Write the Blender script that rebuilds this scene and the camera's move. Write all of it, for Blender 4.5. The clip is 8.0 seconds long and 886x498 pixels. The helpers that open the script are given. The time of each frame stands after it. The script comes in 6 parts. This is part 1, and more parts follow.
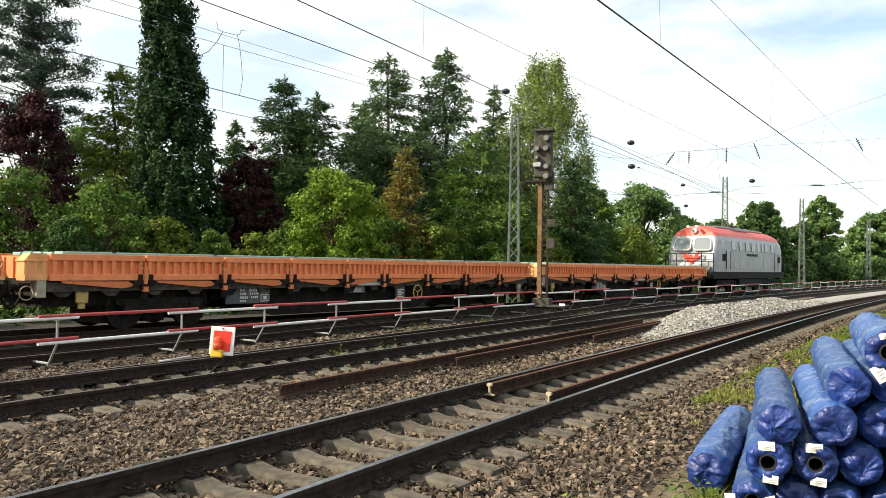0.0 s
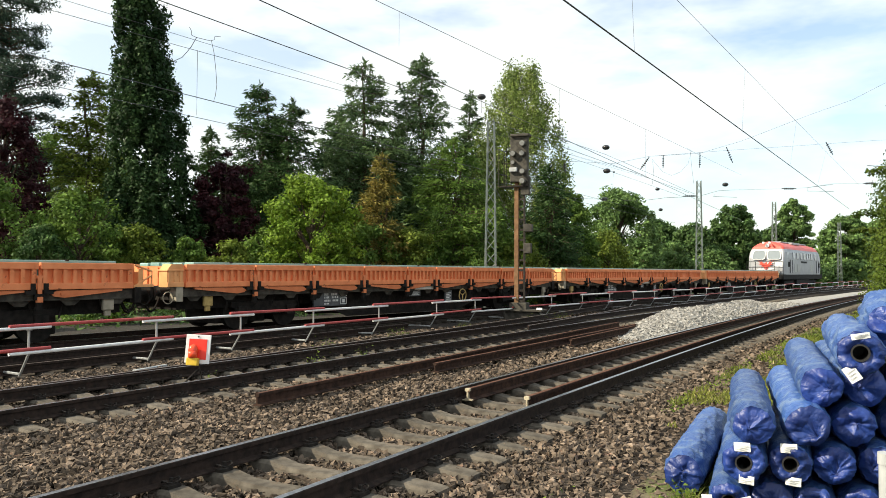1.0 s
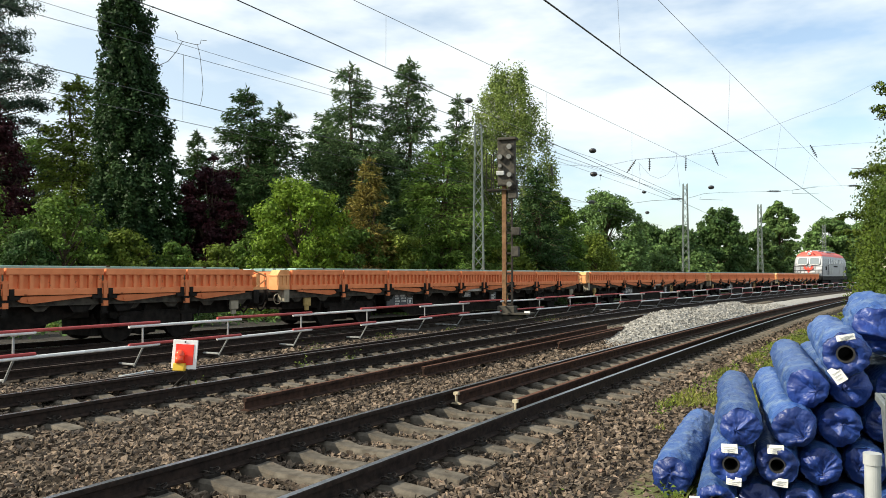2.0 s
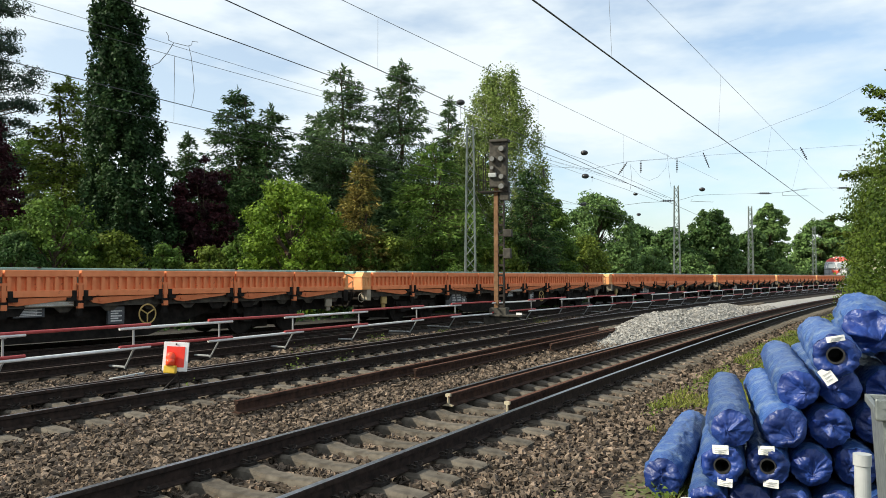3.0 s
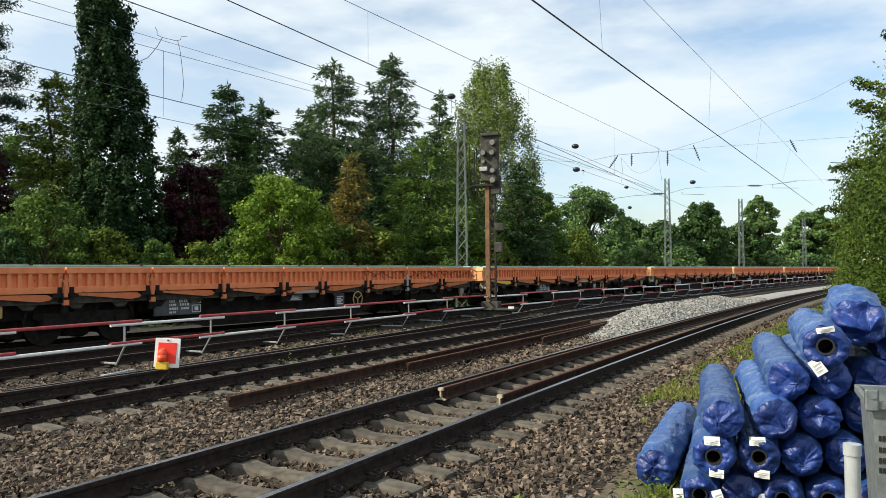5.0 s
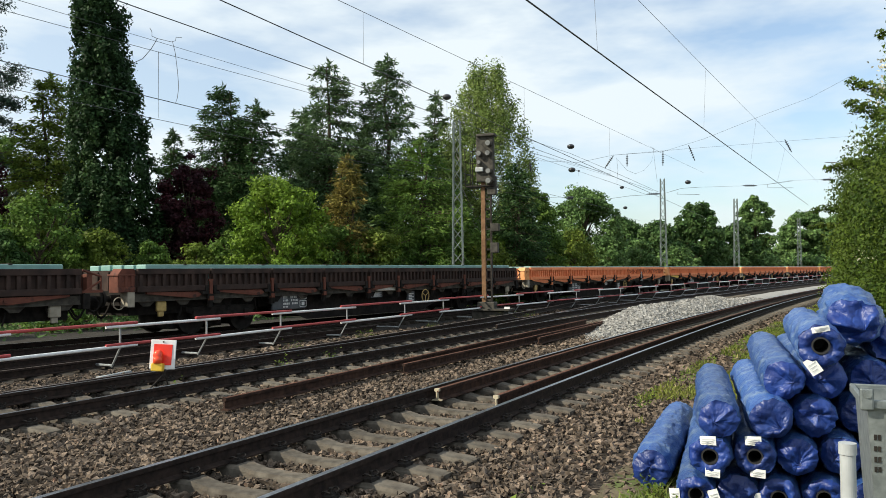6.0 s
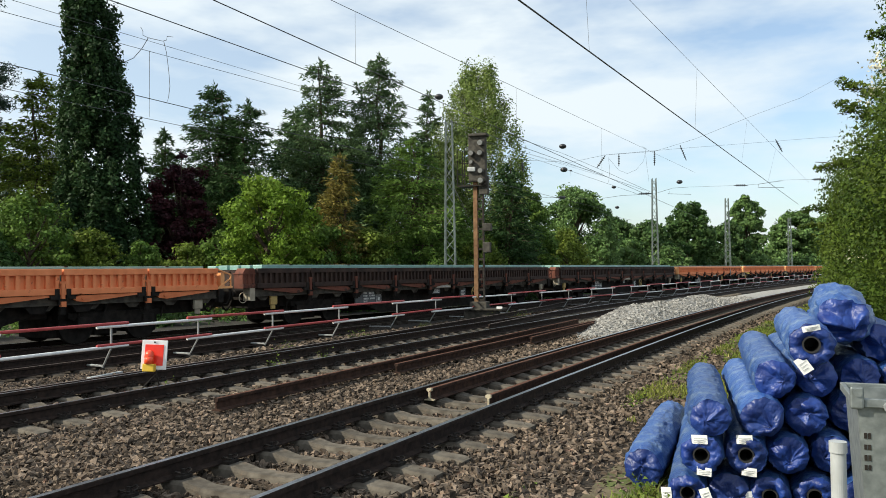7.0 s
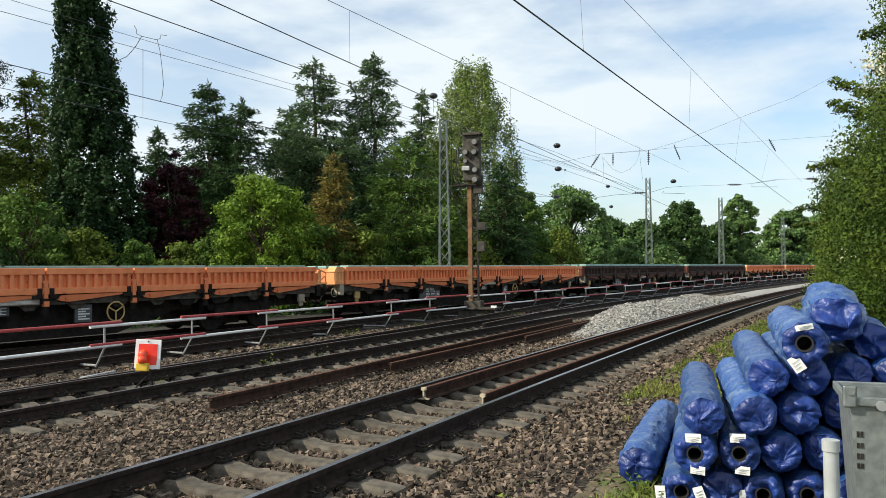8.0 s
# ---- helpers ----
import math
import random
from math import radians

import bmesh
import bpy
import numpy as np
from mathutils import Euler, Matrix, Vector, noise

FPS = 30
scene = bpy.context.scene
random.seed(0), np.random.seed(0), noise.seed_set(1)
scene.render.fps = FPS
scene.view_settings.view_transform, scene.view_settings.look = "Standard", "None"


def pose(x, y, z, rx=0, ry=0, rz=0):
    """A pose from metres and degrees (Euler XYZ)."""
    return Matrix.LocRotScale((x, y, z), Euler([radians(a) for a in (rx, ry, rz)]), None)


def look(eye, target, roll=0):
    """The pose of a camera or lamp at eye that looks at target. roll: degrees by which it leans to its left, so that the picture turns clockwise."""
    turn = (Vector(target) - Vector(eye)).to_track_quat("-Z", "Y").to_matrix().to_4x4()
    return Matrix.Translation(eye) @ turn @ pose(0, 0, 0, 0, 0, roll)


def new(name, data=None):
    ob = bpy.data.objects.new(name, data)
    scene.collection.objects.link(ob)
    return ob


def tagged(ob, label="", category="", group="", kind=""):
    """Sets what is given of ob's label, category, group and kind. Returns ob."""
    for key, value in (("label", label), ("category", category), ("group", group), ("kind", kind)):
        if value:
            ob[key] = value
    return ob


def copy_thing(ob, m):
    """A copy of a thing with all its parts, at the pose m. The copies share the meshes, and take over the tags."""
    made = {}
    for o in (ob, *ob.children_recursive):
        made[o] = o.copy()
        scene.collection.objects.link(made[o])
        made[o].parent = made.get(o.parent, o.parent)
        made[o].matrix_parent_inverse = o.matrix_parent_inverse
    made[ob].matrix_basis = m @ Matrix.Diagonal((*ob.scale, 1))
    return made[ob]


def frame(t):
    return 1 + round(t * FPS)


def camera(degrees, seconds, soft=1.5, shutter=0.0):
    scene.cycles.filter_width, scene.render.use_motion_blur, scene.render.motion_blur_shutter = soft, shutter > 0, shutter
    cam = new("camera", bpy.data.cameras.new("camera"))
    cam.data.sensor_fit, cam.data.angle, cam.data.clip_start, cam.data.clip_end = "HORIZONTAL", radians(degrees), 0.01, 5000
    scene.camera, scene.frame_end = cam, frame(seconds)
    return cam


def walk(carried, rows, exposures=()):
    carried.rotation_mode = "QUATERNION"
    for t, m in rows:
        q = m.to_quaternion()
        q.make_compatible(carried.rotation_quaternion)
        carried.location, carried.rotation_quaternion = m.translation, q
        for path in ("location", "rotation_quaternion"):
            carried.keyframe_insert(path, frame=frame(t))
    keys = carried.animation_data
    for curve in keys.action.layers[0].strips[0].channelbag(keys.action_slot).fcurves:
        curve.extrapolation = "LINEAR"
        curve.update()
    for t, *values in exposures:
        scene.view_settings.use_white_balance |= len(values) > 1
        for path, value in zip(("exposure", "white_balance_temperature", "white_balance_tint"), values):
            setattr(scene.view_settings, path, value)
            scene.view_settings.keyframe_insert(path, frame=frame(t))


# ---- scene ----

# ---- camera: standing at the lineside, turning slowly to the right ----
CAM_Z = 1.641
cam = camera(59.06, 8.0, soft=0.55)
PATH = [
    (0.0, 91.208, -0.8, 31.126), (0.5, 91.426, -0.46, 30.257), (1.0, 91.615, -0.298, 29.463),
    (1.5, 91.749, -0.119, 28.859), (3.0, 92.018, 0.002, 27.986), (3.5, 91.859, 0.049, 27.457),
    (4.0, 91.739, 0.115, 27.617), (4.5, 91.603, 0.255, 27.536), (6.0, 91.635, 0.557, 27.094),
    (6.5, 91.644, 0.599, 26.9), (7.0, 91.611, 0.623, 26.53), (7.5, 91.492, 0.561, 26.202),
    (8.0, 91.543, 0.627, 26.115)]
walk(cam, [(t, pose(0, 0, CAM_Z, rx, ry, rz)) for t, rx, ry, rz in PATH],
     exposures=[(0.0, 0.68, 7100, 7), (1.0, 0.60, 6950, 7), (2.0, 0.43, 6700, 6), (3.5, 0.31, 6500, 6), (8.0, 0.24, 6450, 6)])

# ---- world and sun ----
SUN_EL, SUN_AZ = 36.0, 226.0      # azimuth clockwise from +Y
world = bpy.data.worlds.new("sky")
scene.world = world
world.use_nodes = True
wn, wl = world.node_tree.nodes, world.node_tree.links
bg = wn["Background"]
sky = wn.new("ShaderNodeTexSky")
sky.sky_type = "NISHITA"
sky.sun_disc = False
sky.sun_elevation, sky.sun_rotation = radians(SUN_EL), radians(SUN_AZ)
sky.air_density, sky.dust_density, sky.ozone_density = 1.0, 1.5, 1.5
tc = wn.new("ShaderNodeTexCoord")
stretch = wn.new("ShaderNodeMapping")
stretch.inputs["Scale"].default_value = (1.0, 1.0, 3.2)
stretch.inputs["Location"].default_value = (0.35, 0.2, 0.1)
wl.new(tc.outputs["Generated"], stretch.inputs["Vector"])
cl = wn.new("ShaderNodeTexNoise")
cl.inputs["Scale"].default_value, cl.inputs["Detail"].default_value, cl.inputs["Roughness"].default_value = 2.2, 6.0, 0.55
wl.new(stretch.outputs["Vector"], cl.inputs["Vector"])
cr = wn.new("ShaderNodeValToRGB")
cr.color_ramp.elements[0].position, cr.color_ramp.elements[1].position = 0.40, 0.57
cr.color_ramp.elements[0].color, cr.color_ramp.elements[1].color = (0.14, 0.14, 0.14, 1), (0.97, 0.97, 0.97, 1)
wl.new(cl.outputs["Fac"], cr.inputs["Fac"])
mx = wn.new("ShaderNodeMix")
mx.data_type = "RGBA"
mx.inputs["B"].default_value = (7.15, 7.7, 8.2, 1)
# haze brightens towards the sun
glow = wn.new("ShaderNodeVectorMath")
glow.operation = "DOT_PRODUCT"
glow.inputs[1].default_value = (math.sin(radians(SUN_AZ)), math.cos(radians(SUN_AZ)), 0)
wl.new(tc.outputs["Generated"], glow.inputs[0])
haze = wn.new("ShaderNodeMapRange")
haze.inputs["From Min"].default_value, haze.inputs["From Max"].default_value = -0.5, 0.5
haze.inputs["To Min"].default_value, haze.inputs["To Max"].default_value = 0.0, 0.45
wl.new(glow.outputs["Value"], haze.inputs["Value"])
both = wn.new("ShaderNodeMath")
both.operation, both.use_clamp = "ADD", True
wl.new(cr.outputs["Color"], both.inputs[0])
wl.new(haze.outputs["Result"], both.inputs[1])
wl.new(both.outputs[0], mx.inputs["Factor"])
gain = wn.new("ShaderNodeVectorMath")
gain.operation = "SCALE"
gain.inputs["Scale"].default_value = 1.55
wl.new(sky.outputs["Color"], gain.inputs[0])
wl.new(gain.outputs["Vector"], mx.inputs["A"])
wl.new(mx.outputs["Result"], bg.inputs["Color"])
bg.inputs["Strength"].default_value = 0.105
sun = new("sun", bpy.data.lights.new("sun", "SUN"))
sun.data.energy, sun.data.angle, sun.data.color = 4.9, radians(1.0), (1.0, 0.91, 0.76)
az, el = radians(SUN_AZ), radians(SUN_EL)
SUN_FROM = Vector((math.sin(az) * math.cos(el), math.cos(az) * math.cos(el), math.sin(el)))
sun.matrix_world = look(SUN_FROM * 60, (0, 0, 0))


# ---- materials ----
def material(name, c1, c2, scale=6.0, rough=0.8, metal=0.0, bump=0.0, bump_scale=60.0, c3=None, spots=0.62, spot_scale=2.0, rand=0.0, island=0.0, trans=0.0, crease=False):
    """Two-scale noise colour between c1 and c2, spots of c3, fine relief."""
    m = bpy.data.materials.new(name)
    m.use_nodes = True
    n, l = m.node_tree.nodes, m.node_tree.links
    b = n["Principled BSDF"]
    co = n.new("ShaderNodeTexCoord")
    t1 = n.new("ShaderNodeTexNoise")
    t1.inputs["Scale"].default_value, t1.inputs["Detail"].default_value = scale, 6.0
    l.new(co.outputs["Object"], t1.inputs["Vector"])
    r = n.new("ShaderNodeValToRGB")
    r.color_ramp.elements[0].position, r.color_ramp.elements[1].position = 0.35, 0.65
    r.color_ramp.elements[0].color, r.color_ramp.elements[1].color = (*c1, 1), (*c2, 1)
    l.new(t1.outputs["Fac"], r.inputs["Fac"])
    col = r.outputs["Color"]
    if c3:
        t2 = n.new("ShaderNodeTexNoise")
        t2.inputs["Scale"].default_value, t2.inputs["Detail"].default_value, t2.inputs["Roughness"].default_value = spot_scale, 8.0, 0.65
        l.new(co.outputs["Object"], t2.inputs["Vector"])
        r2 = n.new("ShaderNodeValToRGB")
        r2.color_ramp.elements[0].position, r2.color_ramp.elements[1].position = spots, spots + 0.08
        l.new(t2.outputs["Fac"], r2.inputs["Fac"])
        k = n.new("ShaderNodeMix")
        k.data_type = "RGBA"
        k.inputs["B"].default_value = (*c3, 1)
        l.new(r2.outputs["Color"], k.inputs["Factor"])
        l.new(col, k.inputs["A"])
        col = k.outputs["Result"]
    if rand or island:
        info = n.new("ShaderNodeNewGeometry" if island else "ShaderNodeObjectInfo")
        src = info.outputs["Random Per Island" if island else "Random"]
        mr = n.new("ShaderNodeMapRange")
        amt = island or rand
        mr.inputs["To Min"].default_value, mr.inputs["To Max"].default_value = 1 - amt, 1 + amt
        l.new(src, mr.inputs["Value"])
        hs = n.new("ShaderNodeHueSaturation")
        l.new(mr.outputs["Result"], hs.inputs["Value"])
        l.new(col, hs.inputs["Color"])
        col = hs.outputs["Color"]
    l.new(col, b.inputs["Base Color"])
    b.inputs["Roughness"].default_value, b.inputs["Metallic"].default_value = rough, metal
    b.inputs["Specular IOR Level"].default_value = 0.5 if rough < 0.7 and not trans else 0.15
    if bump:
        t3 = n.new("ShaderNodeTexNoise")
        t3.inputs["Scale"].default_value, t3.inputs["Detail"].default_value = bump_scale, 1.2 if crease else 4.0
        l.new(co.outputs["Object"], t3.inputs["Vector"])
        bp = n.new("ShaderNodeBump")
        bp.inputs["Strength"].default_value, bp.inputs["Distance"].default_value = bump, 0.02
        height = t3.outputs["Fac"]
        if crease:
            wobble = n.new("ShaderNodeMix")
            wobble.data_type = "RGBA"
            wobble.inputs["Factor"].default_value = 0.22
            l.new(co.outputs["Object"], wobble.inputs["A"])
            l.new(t1.outputs["Color"], wobble.inputs["B"])
            cells = n.new("ShaderNodeTexVoronoi")
            cells.feature = "DISTANCE_TO_EDGE"
            cells.inputs["Scale"].default_value = bump_scale * 0.6
            l.new(wobble.outputs["Result"], cells.inputs["Vector"])
            mid = n.new("ShaderNodeMath")
            mid.operation = "SUBTRACT"
            mid.inputs[1].default_value = 0.5
            l.new(height, mid.inputs[0])
            fold = n.new("ShaderNodeMath")
            fold.operation = "ABSOLUTE"
            l.new(mid.outputs[0], fold.inputs[0])
            crumple = n.new("ShaderNodeMath")
            crumple.operation = "MULTIPLY_ADD"
            crumple.inputs[1].default_value = 0.9
            l.new(cells.outputs["Distance"], crumple.inputs[0])
            l.new(fold.outputs[0], crumple.inputs[2])
            height = crumple.outputs[0]
        l.new(height, bp.inputs["Height"])
        l.new(bp.outputs["Normal"], b.inputs["Normal"])
    if trans:
        tr = n.new("ShaderNodeBsdfTranslucent")
        l.new(col, tr.inputs["Color"])
        ms = n.new("ShaderNodeMixShader")
        ms.inputs["Fac"].default_value = trans
        l.new(b.outputs["BSDF"], ms.inputs[1])
        l.new(tr.outputs["BSDF"], ms.inputs[2])
        l.new(ms.outputs["Shader"], n["Material Output"].inputs["Surface"])
    return m


M = {
    # near-black sheet: the shade in the gaps between stones is in its colour
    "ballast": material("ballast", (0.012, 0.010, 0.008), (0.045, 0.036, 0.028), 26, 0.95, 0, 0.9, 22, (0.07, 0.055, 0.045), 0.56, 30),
    "stone": material("ballast_stone", (0.062, 0.050, 0.039), (0.185, 0.140, 0.105), 7, 0.92, 0, 0.3, 60, (0.19, 0.118, 0.085), 0.60, 9, island=0.7),
    "gravel": material("fresh_gravel", (0.23, 0.22, 0.205), (0.36, 0.35, 0.33), 20, 0.95, 0, 0.8, 24, island=0.35),
    # oily dirt darkened further, with the shade under and behind the train painted in
    "dirty_shaded_ballast": material("oily_ballast", (0.018, 0.016, 0.014), (0.065, 0.058, 0.05), 16, 0.9, 0, 0.9, 22),
    "earth": material("earth", (0.075, 0.062, 0.04), (0.15, 0.125, 0.08), 3, 0.95, 0, 0.6, 30, (0.10, 0.13, 0.04), 0.5, 1.2),
    "rust": material("rail_rust", (0.018, 0.013, 0.011), (0.042, 0.028, 0.022), 14, 0.8, 0.0, 0.2, 80),
    "rail_side": material("rusted_rail_web", (0.028, 0.017, 0.013), (0.070, 0.038, 0.027), 9, 0.85, 0.1, 0.3, 80, (0.085, 0.038, 0.024), 0.62, 4),
    "old_rust": material("old_rail_rust", (0.065, 0.030, 0.02), (0.13, 0.058, 0.036), 9, 0.85, 0.1, 0.3, 80),
    "steel": material("running_steel", (0.22, 0.22, 0.235), (0.36, 0.36, 0.38), 20, 0.3, 0.95),
    "dull_steel": material("dull_steel", (0.10, 0.08, 0.07), (0.2, 0.16, 0.14), 20, 0.5, 0.6),
    "concrete": material("sleeper_concrete", (0.072, 0.062, 0.050), (0.138, 0.121, 0.099), 9, 0.92, 0, 0.35, 70, (0.13, 0.105, 0.08), 0.58, 5, rand=0.15),
    "timber": material("timber_sleeper", (0.028, 0.024, 0.02), (0.06, 0.05, 0.04), 9, 0.9, 0, 0.4, 50),
    "iron": material("dark_iron", (0.025, 0.022, 0.02), (0.05, 0.042, 0.036), 12, 0.7, 0.4),
    "orange": material("orange_paint", (0.70, 0.215, 0.088), (0.82, 0.285, 0.125), 2.5, 0.72, 0, 0.12, 40, (0.20, 0.065, 0.035), 0.62, 3.6),
    "orange_dirty": material("orange_paint_stained", (0.58, 0.175, 0.072), (0.72, 0.24, 0.105), 2.5, 0.72, 0, 0.12, 40, (0.09, 0.05, 0.035), 0.6, 5.5),
    "frame_grime": material("sole_bar_grime", (0.035, 0.031, 0.026), (0.085, 0.075, 0.06), 5, 0.85, 0, 0.2, 40, (0.12, 0.05, 0.03), 0.64, 4),
    "tan": material("cream_paint", (0.64, 0.29, 0.12), (0.77, 0.38, 0.165), 3, 0.7, 0, 0.1, 40, (0.3, 0.12, 0.05), 0.66, 5),
    "brown": material("brown_paint", (0.03, 0.021, 0.018), (0.06, 0.038, 0.031), 3, 0.75, 0, 0.15, 40, (0.17, 0.05, 0.03), 0.64, 0.8),
    "red_brown": material("red_brown_paint", (0.10, 0.037, 0.026), (0.16, 0.06, 0.04), 3, 0.75, 0, 0.15, 40, (0.05, 0.03, 0.025), 0.55, 2.0),
    # grime taken near black, with the shade beneath the wagons in the colour
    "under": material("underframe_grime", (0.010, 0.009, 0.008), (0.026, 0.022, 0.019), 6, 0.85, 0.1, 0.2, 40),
    "plate": material("lettering_plate", (0.05, 0.055, 0.06), (0.085, 0.09, 0.095), 6, 0.6),
    "mark": material("white_marking", (0.5, 0.5, 0.48), (0.66, 0.66, 0.63), 30, 0.7),
    "beige": material("beige_box", (0.27, 0.24, 0.18), (0.36, 0.32, 0.25), 6, 0.7),
    "yellow": material("yellow_paint", (0.68, 0.43, 0.03), (0.8, 0.52, 0.05), 8, 0.5),
    "ochre": material("ochre_paint", (0.36, 0.25, 0.08), (0.48, 0.34, 0.12), 8, 0.6),
    "teal": material("teal_coating", (0.16, 0.30, 0.27), (0.24, 0.40, 0.355), 2.5, 0.5, 0, 0, 60, (0.08, 0.16, 0.15), 0.66, 2),
    "grey_paint": material("silver_grey_paint", (0.29, 0.30, 0.32), (0.36, 0.37, 0.39), 2, 0.5, 0.1, 0, 60, (0.30, 0.29, 0.28), 0.68, 1.5),
    "red": material("red_paint", (0.62, 0.06, 0.04), (0.74, 0.09, 0.06), 2, 0.45),
    "loco_black": material("black_paint", (0.008, 0.008, 0.009), (0.018, 0.017, 0.017), 5, 0.75),
    "blue": material("blue_film", (0.020, 0.060, 0.215), (0.040, 0.098, 0.265), 8, 0.42, 0, 1.0, 13, (0.095, 0.15, 0.27), 0.52, 6.0, rand=0.25, crease=True),
    # same film as the sleeve, with the ends' shade put into a deeper blue
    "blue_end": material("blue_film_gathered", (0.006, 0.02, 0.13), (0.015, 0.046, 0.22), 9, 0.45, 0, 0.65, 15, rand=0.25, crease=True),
    "black": material("black_core", (0.012, 0.012, 0.013), (0.02, 0.02, 0.021), 8, 0.6),
    "paper": material("white_paper", (0.72, 0.72, 0.70), (0.82, 0.82, 0.80), 12, 0.8),
    "galv": material("galvanised_steel", (0.17, 0.19, 0.19), (0.27, 0.295, 0.29), 14, 0.5, 0.45, 0.1, 30, (0.20, 0.22, 0.22), 0.6, 7),
    "pipe": material("grey_pipe", (0.30, 0.315, 0.32), (0.40, 0.415, 0.42), 6, 0.6),
    "end_paint": material("worn_end_paint", (0.34, 0.29, 0.20), (0.50, 0.44, 0.32), 12, 0.7, 0, 0.3, 60, (0.12, 0.05, 0.03), 0.55, 14),
    "white": material("white_paint", (0.70, 0.70, 0.69), (0.82, 0.82, 0.81), 9, 0.5, 0, 0, 60, (0.5, 0.47, 0.43), 0.68, 8),
    "fence_red": material("fence_red", (0.34, 0.04, 0.04), (0.45, 0.065, 0.06), 9, 0.5, 0, 0, 60, (0.5, 0.3, 0.28), 0.7, 8),
    "zinc": material("zinc_tube", (0.30, 0.31, 0.31), (0.42, 0.43, 0.43), 12, 0.5, 0.5),
    "sign_red": material("sign_red", (0.78, 0.03, 0.015), (0.88, 0.045, 0.02), 6, 0.4),
    "lamp_red": material("red_lens", (0.75, 0.06, 0.02), (0.85, 0.10, 0.03), 6, 0.15),
    "signal_rust": material("signal_post_rust", (0.14, 0.078, 0.042), (0.24, 0.14, 0.076), 5, 0.85, 0.1, 0.2, 60, (0.07, 0.045, 0.035), 0.6, 3),
    "signal_grey": material("weathered_signal_grey", (0.045, 0.042, 0.036), (0.085, 0.078, 0.066), 6, 0.8, 0, 0.2, 50),
    "lens": material("dusty_lens", (0.14, 0.14, 0.13), (0.20, 0.20, 0.19), 9, 0.25),
    "pale_pane": material("pale_side_pane", (0.11, 0.125, 0.135), (0.17, 0.19, 0.20), 4, 0.15),
    "mast": material("mast_grey_green", (0.10, 0.12, 0.11), (0.17, 0.20, 0.185), 4, 0.6, 0.3),
    "wire": material("dark_copper", (0.06, 0.06, 0.06), (0.10, 0.10, 0.10), 4, 0.6, 0.5),
    "insulator": material("dark_insulator", (0.018, 0.018, 0.02), (0.035, 0.035, 0.04), 4, 0.3),
    "bark": material("bark", (0.05, 0.037, 0.026), (0.10, 0.075, 0.055), 5, 0.9, 0, 0.5, 20),
    "birch_bark": material("birch_bark", (0.32, 0.30, 0.27), (0.46, 0.44, 0.40), 3, 0.8, 0, 0.3, 20, (0.05, 0.045, 0.04), 0.6, 4),
    "wall_grey": material("panel_wall_grey", (0.30, 0.34, 0.36), (0.40, 0.44, 0.46), 2, 0.8),
}
LEAF = {
    "pine": ((0.026, 0.050, 0.036), (0.054, 0.086, 0.056)), "copper": ((0.024, 0.008, 0.012), (0.052, 0.014, 0.018)),
    "light": ((0.080, 0.125, 0.022), (0.165, 0.215, 0.034)), "dark": ((0.024, 0.056, 0.018), (0.056, 0.104, 0.032)),
    "bright": ((0.095, 0.170, 0.020), (0.180, 0.270, 0.032)), "fir": ((0.048, 0.092, 0.038), (0.112, 0.172, 0.066)),
    "yellow": ((0.130, 0.125, 0.030), (0.240, 0.190, 0.050)), "mid": ((0.056, 0.114, 0.022), (0.130, 0.205, 0.038)), "deep": ((0.016, 0.040, 0.015), (0.040, 0.078, 0.026)),
    "birch": ((0.135, 0.195, 0.050), (0.235, 0.295, 0.085)), "darkleaf": ((0.040, 0.088, 0.028), (0.092, 0.155, 0.045)),
    "hedge": ((0.030, 0.060, 0.008), (0.084, 0.120, 0.015)), "grass": ((0.099, 0.131, 0.025), (0.218, 0.232, 0.052)),
    # far tone: the paling of distance haze is put into the leaf colour
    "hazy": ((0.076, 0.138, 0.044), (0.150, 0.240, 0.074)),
    "straw": ((0.244, 0.200, 0.081), (0.347, 0.295, 0.137)), "flower": ((0.50, 0.48, 0.36), (0.66, 0.63, 0.50)),
}
for key_name, (ca, cb) in LEAF.items():
    needles = key_name in ("pine", "fir", "dark", "deep", "copper", "yellow")
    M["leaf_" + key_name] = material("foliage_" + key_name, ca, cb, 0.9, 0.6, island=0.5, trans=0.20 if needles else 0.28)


def glass_material():
    m = bpy.data.materials.new("cab_glass")
    m.use_nodes = True
    b = m.node_tree.nodes["Principled BSDF"]
    # pale grey-blue base stands in for sky reflected in the panes
    b.inputs["Base Color"].default_value = (0.22, 0.25, 0.27, 1)
    b.inputs["Roughness"].default_value = 0.06
    return m


M["glass"] = glass_material()


# ---- building helpers ----
def mesh_from(name, verts, faces, mat, smooth=False, mats=None, idx=None):
    me = bpy.data.meshes.new(name)
    me.from_pydata([tuple(v) for v in verts], [], [tuple(int(i) for i in f) for f in faces])
    for mm in (mats or [mat]):
        me.materials.append(mm)
    if idx is not None:
        me.polygons.foreach_set("material_index", idx)
    if smooth:
        me.polygons.foreach_set("use_smooth", [True] * len(me.polygons))
    me.update()
    return me


def part(name, bm, mat, parent=None, label="", smooth=False):
    me = bpy.data.meshes.new(name)
    bm.normal_update()
    bm.to_mesh(me)
    bm.free()
    me.materials.append(mat)
    if smooth:
        me.polygons.foreach_set("use_smooth", [True] * len(me.polygons))
    return link(name, me, parent, label)


def link(name, me, parent=None, label="", m=None):
    ob = new(name, me)
    if parent is not None:
        ob.parent = parent
    if m is not None:
        ob.matrix_basis = m
    if label:
        ob["label"] = label
    return ob


